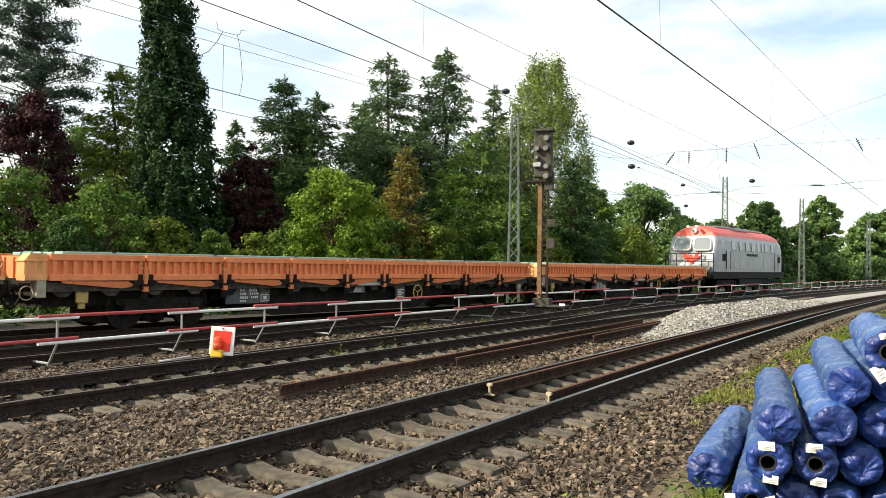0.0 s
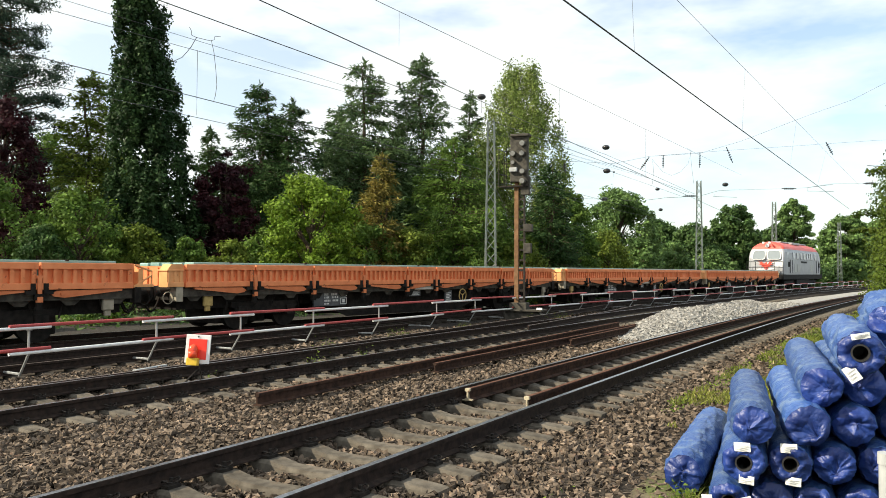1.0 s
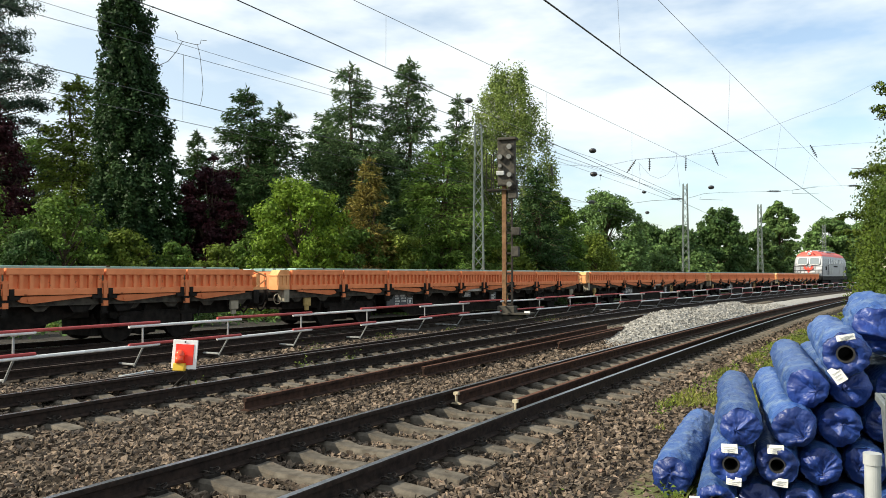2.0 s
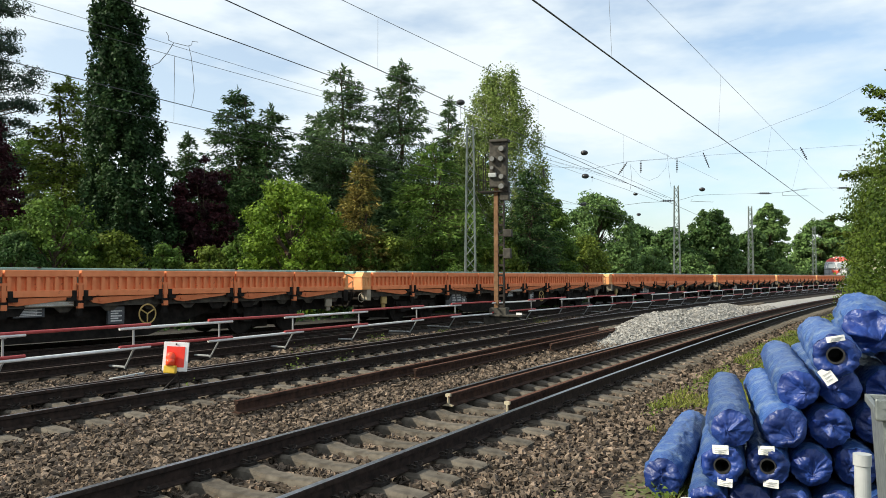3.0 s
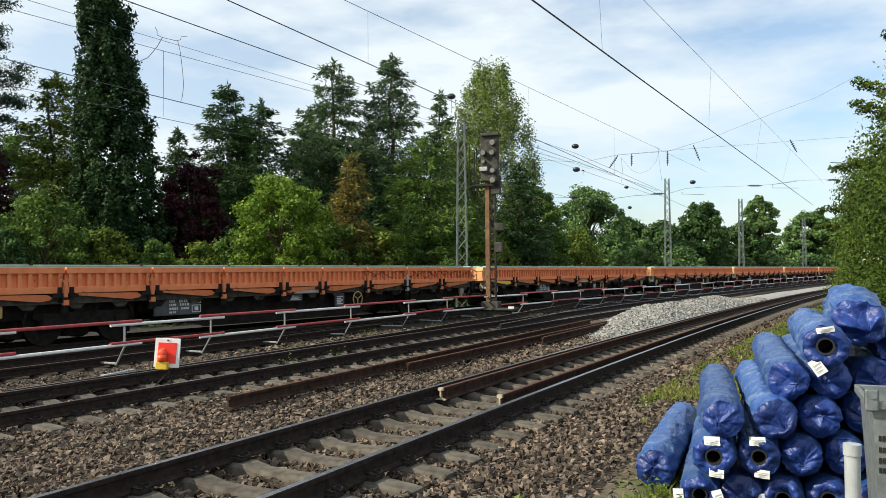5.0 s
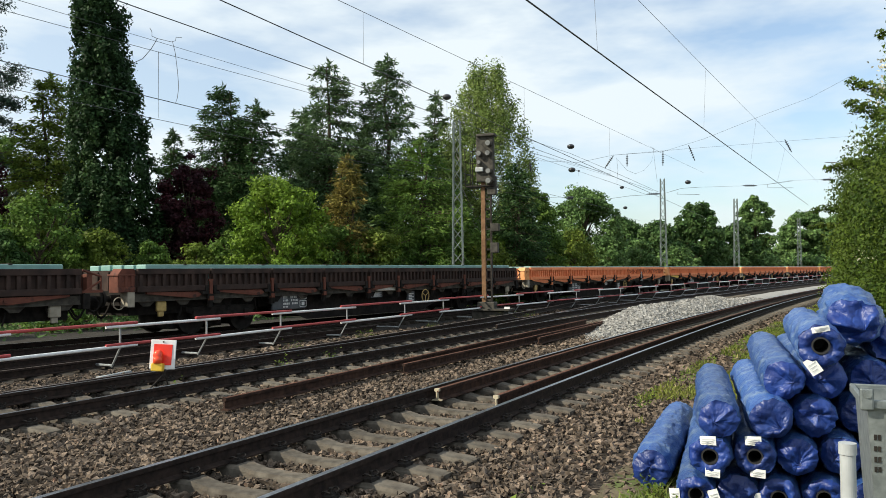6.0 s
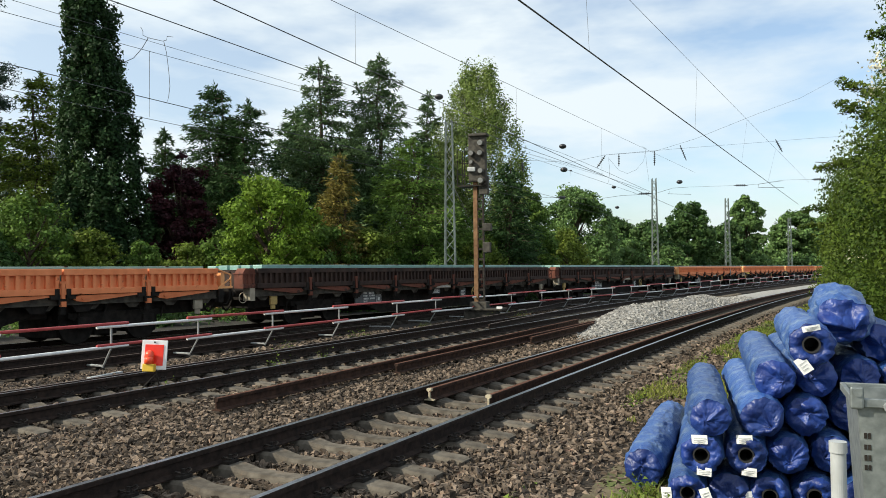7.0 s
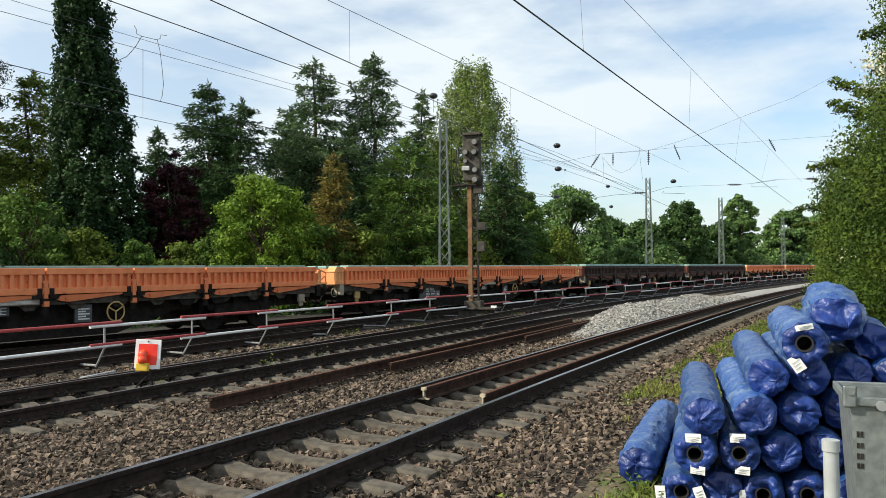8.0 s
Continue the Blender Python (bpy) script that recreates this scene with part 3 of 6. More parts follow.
    for e in (-1, 1):          # end walls, cream boxes, buffers
        bm = bmesh.new()
        box(bm, -1.30, 1.30, e * 9.93, e * 9.98, 1.22, 1.74, 0.01)
        for k in range(6):
            box(bm, -1.2 + k * 0.46, -1.12 + k * 0.46, e * 9.94, e * 10.02, 1.24, 1.70)
        part("end_wall", bm, paint, w)
        for s in (-1, 1):
            bm = bmesh.new()
            rod(bm, (s * 0.875, e * 10.1, 1.05), (s * 0.875, e * 10.42, 1.05), 0.10, 12)
            rod(bm, (s * 0.875, e * 10.40, 1.05), (s * 0.875, e * 10.64, 1.05), 0.075, 12)
            rod(bm, (s * 0.875, e * 10.62, 1.05), (s * 0.875, e * 10.68, 1.05), 0.225, 16)
            part("buffer", bm, M["under"], w)
            bm = bmesh.new()
            ring(bm, (s * 1.2, e * 10.36, 0.93), 0.15, 0.014, "X", 12)
            box(bm, s * 1.05, s * 1.33, e * 10.02, e * 10.2, 0.84, 1.20, 0.01)
            part("step", bm, M["beige"] if e < 0 else M["under"], w)
    for s in (-1, 1):
        bm = bmesh.new()
        prism(bm, [(-10.46, 1.20), (-9.99, 1.20), (-9.99, 1.75), (-10.01, 1.78), (-10.34, 1.78), (-10.46, 1.63)], s * 0.95, s * 1.30)
        box(bm, s * 0.9, s * 1.33, -10.48, -9.985, 1.60, 1.645, 0.01)
        for q in range(3):
            box(bm, s * 1.29, s * 1.325, -10.44 + 0.17 * q, -10.36 + 0.17 * q, 1.27, 1.61, 0.008)
        box(bm, s * 1.29, s * 1.335, -10.46, -9.99, 1.20, 1.32, 0.01)
        part("end_box", bm, M["red_brown"] if dark else M["tan"], w, "rusty end box" if dark else "pale cream painted end box")
    for s in (-1, 1):
        bm = bmesh.new()
        rod(bm, (s * 1.28, 10.02, 1.75), (s * 1.28, 10.50, 1.60), 0.025, 6)
        rod(bm, (s * 1.28, 10.50, 1.60), (s * 1.28, 10.50, 1.22), 0.025, 6)
        rod(bm, (s * 1.28, 10.02, 1.22), (s * 1.28, 10.50, 1.50), 0.025, 6)
        box(bm, s * 1.12, s * 1.30, 10.05, 10.55, 1.22, 1.28)
        box(bm, s * 1.10, s * 1.28, 10.14, 10.28, 1.28, 1.66, 0.01)
        part("end_rail", bm, M["red_brown"] if dark else M["tan"], w)
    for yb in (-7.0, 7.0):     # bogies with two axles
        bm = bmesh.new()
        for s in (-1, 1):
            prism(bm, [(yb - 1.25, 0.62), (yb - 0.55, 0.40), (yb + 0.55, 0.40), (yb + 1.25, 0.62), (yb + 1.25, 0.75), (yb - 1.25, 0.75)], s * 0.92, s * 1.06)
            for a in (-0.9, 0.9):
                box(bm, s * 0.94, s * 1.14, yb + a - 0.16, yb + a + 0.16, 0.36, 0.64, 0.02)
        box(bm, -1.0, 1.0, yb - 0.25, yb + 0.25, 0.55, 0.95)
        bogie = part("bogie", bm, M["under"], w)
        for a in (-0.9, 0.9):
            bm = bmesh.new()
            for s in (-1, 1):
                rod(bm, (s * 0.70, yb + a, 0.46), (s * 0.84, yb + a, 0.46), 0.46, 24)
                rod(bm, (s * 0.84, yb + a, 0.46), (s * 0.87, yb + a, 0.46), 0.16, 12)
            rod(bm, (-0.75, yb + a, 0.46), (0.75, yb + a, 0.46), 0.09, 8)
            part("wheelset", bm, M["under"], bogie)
    for s in (1, -1):          # equipment boxes, plates, brake wheel
        bm = bmesh.new()
        box(bm, s * 1.10, s * 1.17, -5.20, -3.78, 0.53, 0.98, 0.01)
        board = part("lettering_board", bm, M["plate"], w)
        bm = bmesh.new()
        rr = random.Random(4)
        for i, (y0, y1, z0, z1) in enumerate(((-4.75, -4.56, 0.86, 0.93), (-4.75, -4.53, 0.77, 0.83), (-4.45, -4.15, 0.86, 0.93), (-4.42, -4.12, 0.77, 0.83),
                                              (-4.75, -4.45, 0.67, 0.73), (-4.38, -4.12, 0.67, 0.73), (-4.75, -4.53, 0.58, 0.63))):
            for q in range(4):
                a = y0 + (y1 - y0) * q / 4
                box(bm, s * 1.168, s * 1.174, a, a + (y1 - y0) / 4 * rr.uniform(0.5, 0.85), z0, z1)
        for y0, z0 in ((-4.04, 0.82), (-4.04, 0.58)):
            hh = 0.14 if z0 > 0.8 else 0.2
            for a in ((y0, y0 + 0.3, z0, z0 + 0.02), (y0, y0 + 0.3, z0 + hh - 0.02, z0 + hh), (y0, y0 + 0.02, z0, z0 + hh), (y0 + 0.28, y0 + 0.3, z0, z0 + hh), (y0 + 0.09, y0 + 0.21, z0 + 0.05, z0 + hh - 0.05)):
                box(bm, s * 1.168, s * 1.174, *a)
        tagged(part("lettering", bm, M["mark"], board, "white stencilled marks"), kind="stuff")
        for y0, y1, z0, z1, mt in ((-0.55, 0.15, 0.74, 0.98, "plate"), (1.69, 2.13, 0.50, 0.92, "plate"), (-0.35, 0.80, 0.97, 1.15, "beige")):
            bm = bmesh.new()
            box(bm, s * 1.27 if mt == "beige" else s * 1.12, s * 1.32 if mt == "beige" else s * 1.19, y0, y1, z0, z1, 0.01)
            pl = part("plate", bm, M[mt], w)
            bm = bmesh.new()
            x = 1.318 if mt == "beige" else 1.188
            for k in range(5 if mt == "plate" else 3):
                zz = z0 + (z1 - z0) * (0.15 + 0.7 * k / 5)
                box(bm, s * x, s * (x + 0.006), y0 + 0.07, y1 - 0.07 - (0.1 if k % 2 else 0), zz, zz + (z1 - z0) * 0.08)
            tagged(part("marking", bm, M["mark"], pl), kind="stuff")
        bm = bmesh.new()
        ring(bm, (s * 1.30, 2.69, 0.72), 0.235, 0.020, "X", 28)
        for a in (0, 120, 240):
            rod(bm, (s * 1.30, 2.69, 0.72), (s * 1.30, 2.69 + 0.23 * math.sin(radians(a + 180)), 0.72 + 0.23 * math.cos(radians(a + 180))), 0.018, 6)
        part("brake_wheel", bm, M["ochre"], w, "ochre brake handwheel")
        for y in (-9.15, 9.4):
            bm = bmesh.new()
            box(bm, s * 1.15, s * 1.25, y - 0.14, y + 0.14, 0.68, 0.95, 0.03)
            box(bm, s * 1.15, s * 1.22, y - 0.08, y + 0.08, 0.55, 0.70, 0.02)
            part("lifting_bracket", bm, M["ochre"] if y < 0 else M["beige"], w)
        for y in (-5.2, -0.6, 4.9, 6.0):
            bm = bmesh.new()
            prism(bm, [(y - 0.3, 0.98), (y + 0.3, 0.98), (y + 0.16, 0.78), (y - 0.16, 0.78)], s * 1.16, s * 1.24)
            part("bracket", bm, M["under"], w)
    return w


def load(top=1.825):
    """Bundle of long teal-coated beams lying just above the wagon's sides."""
    ld = thing("beam_load", "long teal-coated steel beams stacked on a wagon", "load", "loads on the wagons")
    for x in (-1.0, -0.5, 0.0, 0.5, 1.0):
        bm = bmesh.new()
        box(bm, x - 0.2, x + 0.2, -9.6, 9.6, 1.24, top + 0.01 * math.sin(x * 7), 0.02)
        part("beam", bm, M["teal"], ld)
    for k in range(7):
        bm = bmesh.new()
        y = -8.4 + k * 2.8
        box(bm, -1.22, 1.22, y - 0.04, y + 0.04, top - 0.005, top + 0.023, 0.005)
        part("strap", bm, M["iron"], ld)
    return ld


def locomotive():
    """Four-axle diesel: silver-grey body, red roof, black frame."""
    lo = thing("diesel_locomotive", "silver-grey diesel locomotive with red roof and black frame", "locomotive")
    L = 7.45
    sec = [(-1.52, 1.35), (-1.54, 2.0), (-1.54, 2.75), (-1.50, 3.22), (-1.36, 3.50)]
    roof = [(-1.365, 3.50), (-1.24, 3.70), (-0.92, 3.95), (-0.45, 4.11), (0, 4.16)]

    def shell(name, prof, mat):
        full = prof + [(-x, z) for x, z in reversed(prof[:-1] if abs(prof[-1][0]) < 1e-6 else prof)]
        bm = bmesh.new()
        rings = []
        for y in (-L, -L + 0.08, -L + 0.2, -L + 0.4, -L + 0.7, -L + 1.1, L - 1.1, L - 0.7, L - 0.4, L - 0.2, L - 0.08, L):
            r = []
            for x, z in full:
                t = max(0.0, abs(y) - (L - 1.1)) / 1.1
                lean = max(0.0, z - 2.35) * 0.42 * t
                k = 1 - 0.06 * t * t - 0.08 * t ** 8
                r.append(bm.verts.new((x * k, y - math.copysign(lean, y), z - (0.10 * t if z > 3.7 else 0))))
            rings.append(r)
        for a, b in zip(rings, rings[1:]):
            for i in range(len(full) - 1):
                bm.faces.new((a[i], b[i], b[i + 1], a[i + 1]))
        bm.faces.new(rings[0][::-1])
        bm.faces.new(rings[-1])
        bmesh.ops.recalc_face_normals(bm, faces=bm.faces)
        return part(name, bm, mat, lo)

    shell("body", sec, M["grey_paint"])
    shell("roof", roof, M["red"])
    bm = bmesh.new()
    box(bm, -0.55, 0.55, -4.5, 5.5, 4.10, 4.22, 0.04)
    box(bm, -0.9, 0.9, -2.0, 1.0, 4.0, 4.19, 0.04)
    part("roof_hatch", bm, M["grey_paint"], lo)
    bm = bmesh.new()
    box(bm, -1.5, 1.5, -7.9, 7.9, 0.92, 1.36, 0.03)
    box(bm, -1.4, 1.4, -2.6, 2.6, 0.35, 1.0, 0.06)
    part("frame", bm, M["loco_black"], lo)
    for e in (-1, 1):
        for s in (-1, 1):      # windscreens follow the leaning front
            bm = bmesh.new()
            q = [(s * 0.10, -L + 0.10, 2.62), (s * 1.16, -L + 0.10, 2.62), (s * 1.06, -L + 0.41, 3.36), (s * 0.10, -L + 0.41, 3.36)]
            q = [tuple(Vector(a).lerp(Vector(b), f)) for a, b in zip(q, q[1:] + q[:1]) for f in (0.12, 0.88)]
            vs = [bm.verts.new((x, y - 0.03, z)) for x, y, z in q]
            bm.faces.new(vs)
            g = bmesh.ops.extrude_face_region(bm, geom=list(bm.faces))
            bmesh.ops.translate(bm, vec=(0, 0.12, 0.0), verts=[v for v in g["geom"] if isinstance(v, bmesh.types.BMVert)])
            bmesh.ops.recalc_face_normals(bm, faces=bm.faces)
            if e > 0:
                bmesh.ops.rotate(bm, cent=(0, 0, 0), matrix=Matrix.Rotation(math.pi, 3, "Z"), verts=bm.verts)
            pane = part("windscreen", bm, M["glass"], lo)
            bm = bmesh.new()
            for a, b in zip(q, q[1:] + q[:1]):
                rod(bm, (a[0], a[1] - 0.035, a[2]), (b[0], b[1] - 0.035, b[2]), 0.028, 6)
            if e > 0:
                bmesh.ops.rotate(bm, cent=(0, 0, 0), matrix=Matrix.Rotation(math.pi, 3, "Z"), verts=bm.verts)
            part("window_frame", bm, M["white"], pane)
            bm = bmesh.new()
            rod(bm, (s * 1.05, e * 7.5, 1.55), (s * 1.05, e * 7.72, 1.55), 0.15, 16)
            part("headlamp", bm, M["lens"], lo)
            bm = bmesh.new()
            rod(bm, (s * 0.875, e * 7.9, 1.05), (s * 0.875, e * 8.25, 1.05), 0.1, 12)
            rod(bm, (s * 0.875, e * 8.22, 1.05), (s * 0.875, e * 8.28, 1.05), 0.25, 16)
            part("buffer", bm, M["loco_black"], lo)
            bm = bmesh.new()
            rod(bm, (s * 0.25, e * 6.9, 4.02), (s * 0.25, e * 7.35, 4.04), 0.05, 8, 0.09)
            part("horn", bm, M["white"], lo)
        bm = bmesh.new()
        rod(bm, (0, e * 6.55, 3.80), (0, e * 7.02, 3.80), 0.16, 16)
        part("top_lamp", bm, M["white"], lo)
        for x in (-1.45, -0.75, 0.75, 1.45):
            bm = bmesh.new()
            rod(bm, (x, e * 7.82, 1.36), (x, e * 7.82, 2.42), 0.025, 6)
            part("rail_post", bm, M["loco_black"], lo)
        for z in (1.95, 2.42):
            bm = bmesh.new()
            rod(bm, (-1.45, e * 7.82, z), (1.45, e * 7.82, z), 0.022, 6)
            part("handrail", bm, M["loco_black"], lo)
        bm = bmesh.new()       # red emblem: a plain bird-like shape
        prism_pts = [(0.0, 1.62), (0.05, 1.95), (0.16, 1.72), (0.12, 2.02), (0.42, 2.02), (0.30, 2.10), (0.56, 2.22), (0.42, 2.26), (0.62, 2.52), (0.36, 2.38), (0.40, 2.56), (0.12, 2.20), (0.06, 2.42), (0.0, 2.30)]
        for s in (-1, 1):
            vs = [bm.verts.new((s * x, e * (7.475), z)) for x, z in prism_pts]
            bm.faces.new(vs)
        g = bmesh.ops.extrude_face_region(bm, geom=list(bm.faces))
        bmesh.ops.translate(bm, vec=(0, e * 0.012, 0), verts=[v for v in g["geom"] if isinstance(v, bmesh.types.BMVert)])
        bmesh.ops.recalc_face_normals(bm, faces=bm.faces)
        part("emblem", bm, M["red"], lo)
    for s in (-1, 1):
        for y, wdt in ((-6.3, 0.55), (-4.35, 0.6), (-2.9, 0.62), (-1.5, 0.7), (-0.2, 0.8), (1.0, 0.5), (1.95, 0.5), (2.8, 0.6), (4.35, 0.6), (6.3, 0.55)):
            bm = bmesh.new()
            box(bm, -0.02, 0.02, y - wdt / 2, y + wdt / 2, -0.29, 0.29, 0.015)
            bmesh.ops.transform(bm, matrix=Matrix.Translation((s * (1.54 if abs(y) < 6 else 1.50), 0, 2.97)) @ Matrix.Rotation(s * -0.075, 4, "Y"), verts=bm.verts)
            part("side_window", bm, M["glass"] if y in (-6.3, -4.35, 1.0, 6.3) else M["pale_pane"], lo)
        for y in (-5.4, 5.4):
            bm = bmesh.new()
            box(bm, s * 1.53, s * 1.56, y - 0.36, y + 0.36, 1.42, 2.70, 0.01)
            dr = part("cab_door", bm, M["grey_paint"], lo)
            for q in (-0.42, 0.42):
                bm = bmesh.new()
                rod(bm, (s * 1.58, y + q, 1.5), (s * 1.58, y + q, 2.6), 0.02, 6)
                part("handrail", bm, M["loco_black"], dr)
            bm = bmesh.new()
            sg = -1 if y < 0 else 1
            for i, (a, b) in enumerate(((0.0, 0.28), (0.36, 0.60), (0.68, 0.74))):
                box(bm, s * 1.535, s * 1.562, sg * (6.45 - a), sg * (6.45 - b), 2.0, 2.42)
            part("company_mark", bm, M["loco_black"], lo)
        bm = bmesh.new()
        for k in range(7):
            box(bm, s * 1.535, s * 1.562, -1.6 + k * 0.36, -1.6 + k * 0.36 + 0.22, 2.36, 2.52)
        part("name_bars", bm, M["loco_black"], lo)
        bm = bmesh.new()
        for y0, y1 in ((-4.2, -3.2), (-3.0, -2.0), (2.2, 3.6)):
            box(bm, s * 1.53, s * 1.56, y0, y1, 1.55, 2.25, 0.01)
        part("grille", bm, M["zinc"], lo)
    for yb in (-4.3, 4.3):
        bm = bmesh.new()
        for s in (-1, 1):
            box(bm, s * 1.02, s * 1.2, yb - 2.1, yb + 2.1, 0.55, 0.85, 0.03)
            for a in (-1.4, 1.4):
                box(bm, s * 1.05, s * 1.25, yb + a - 0.2, yb + a + 0.2, 0.32, 0.66, 0.03)
        bg2 = part("bogie", bm, M["loco_black"], lo)
        for a in (-1.4, 1.4):
            bm = bmesh.new()
            for s in (-1, 1):
                rod(bm, (s * 0.70, yb + a, 0.5), (s * 0.84, yb + a, 0.5), 0.5, 24)
            rod(bm, (-0.75, yb + a, 0.5), (0.75, yb + a, 0.5), 0.1, 8)
            part("wheelset", bm, M["under"], bg2)
    return lo


orange_wagon, dark_wagon = wagon(False), wagon(True)
beam_load, tall_load = load(), load(1.875)
WAGONS, LOADS = {}, {}
for k in range(-11, 2):
    if k in (-8, -7):
        WAGONS[k] = dark_wagon if k == -8 else copy_thing(dark_wagon, Matrix.Identity(4))
    else:
        WAGONS[k] = orange_wagon if k == -11 else copy_thing(orange_wagon, Matrix.Identity(4))
    if k in (-8, -7):
        LOADS[k] = tall_load if k == -8 else copy_thing(tall_load, Matrix.Identity(4))
    else:
        LOADS[k] = beam_load if k == -11 else copy_thing(beam_load, Matrix.Identity(4))


def scrawl(w):
    """Dark sprayed strokes over the side panels of one wagon."""
    rr = random.Random(12)
    for k in range(7):
        bm = bmesh.new()
        y0, ph, fr = 3.0 + k * 0.98, rr.uniform(0, 6), rr.uniform(1.6, 2.8)
        pts = []
        for j in range(25):
            t = j / 24
            pts.append((1.378 + 0.004 * (j % 2), y0 + 1.15 * t + 0.16 * math.sin(6.28 * fr * t + ph), 1.53 + 0.11 * math.sin(6.28 * fr * 0.75 * t + ph * 2) + 0.03 * math.sin(17 * t)))
        for a, b in zip(pts, pts[1:]):
            rod(bm, a, b, 0.013, 4)
        part("paint_stroke", bm, M["red_brown"], w, "sprayed dark stroke")


def repaint(w, kind, y, mat):
    """Gives one part on the near side of a wagon a paint of its own."""
    for c in w.children:
        if c.name.startswith(kind) and c.matrix_basis.translation.x > 0 and abs(c.matrix_basis.translation.y - y) < 0.3:
            c.data = c.data.copy()
            c.data.materials[0] = M[mat]


repaint(WAGONS[-5], "locking_bar", -WALL / 2 + STEP / 2, "yellow")
repaint(WAGONS[-6], "stake", WALL / 2 - 2 * STEP, "pipe")
scrawl(WAGONS[-6])
loco = locomotive()
loco.scale = (1.1, 1.065, 1.1)
ARC_Y = np.linspace(-320, 420, 7401)
ARC_X = -18.3 + 0.1 * ARC_Y + 0.00015 * ARC_Y ** 2
ARC_S = np.concatenate([[0], np.cumsum(np.hypot(np.diff(ARC_X), np.diff(ARC_Y)))])
ARC_S -= np.interp(0, ARC_Y, ARC_S)


def on_line(s, dz=0.0):
    y = float(np.interp(s, ARC_S, ARC_Y))
    return pose(train_x(y), y, dz, 0, 0, -math.degrees(math.atan(0.1 + 0.0003 * y)))


def run(t):
    """How far the gap behind the second wagon has come along the line."""
    return 9.48 + 25.512 * t + 0.014 * t * t


def motions():
    for k, w in WAGONS.items():
        rows = [(t / 2, on_line(run(t / 2) + (k + 0.5) * PITCH)) for t in range(17)]
        walk(w, rows)
        walk(LOADS[k], [(t, m @ pose(0, 0, 0.004)) for t, m in rows])
    walk(loco, [(t / 2, on_line(run(t / 2) + 2 * PITCH + 8.5)) for t in range(17)])


# ---- safety fence ----
FENCE = [0.2, 2.9, 5.6, 8.35, 11.1, 13.5, 16.15, 19.2, 22.6, 25.4]
while FENCE[-1] < 150:
    FENCE.append(FENCE[-1] + 3.0)


def fence_x(y):
    return -13.0 if y < 26 else -13.0 + (train_x(y) - train_x(26)) * 1.0


def safety_fence():
    post_bm = bmesh.new()
    rod(post_bm, (0, 0, 0.14), (0, 0, 0.66), 0.022, 8)
    rod(post_bm, (0, 0, 0.16), (-0.26, 0, -0.23), 0.022, 6)
    rod(post_bm, (-0.26, 0, -0.20), (-1.15, 0, -0.20), 0.024, 6)
    box(post_bm, -0.04, 0.05, -0.04, 0.04, 0.17, 0.24, 0.008)
    box(post_bm, -0.04, 0.05, -0.04, 0.04, 0.58, 0.65, 0.008)
    post = bpy.data.meshes.new("post")
    post_bm.to_mesh(post)
    post_bm.free()
    post.materials.append(M["zinc"])
    fe = thing("safety_fence", "red and white tube safety fence clamped along the track", "fence")
    for i, y in enumerate(FENCE):
        link("post", post, fe, m=pose(fence_x(y), y, random.uniform(-0.015, 0.015), 0, random.uniform(-1.5, 1.5), random.uniform(-3, 3)))
    for i in range(len(FENCE) - 1):
        a, b = FENCE[i], FENCE[i + 1]
        red_up = i % 2 == 1
        up, lo = (0.655, 0.60), (0.235, 0.185)
        for (za, zb), red in ((up, red_up), (lo, not red_up)):
            dz = 0.03 if red == red_up else 0.0
            bm = bmesh.new()
            ex = 0.38
            z = za if (red_up == (za > 0.5)) else zb
            rod(bm, (fence_x(a) + 0.045, a - ex, z), (fence_x(b) + 0.045, b + ex, z + random.uniform(-0.02, 0.02)), 0.031, 10)
            part("red_tube" if red else "white_tube", bm, M["fence_red"] if red else M["white"], fe)


safety_fence()


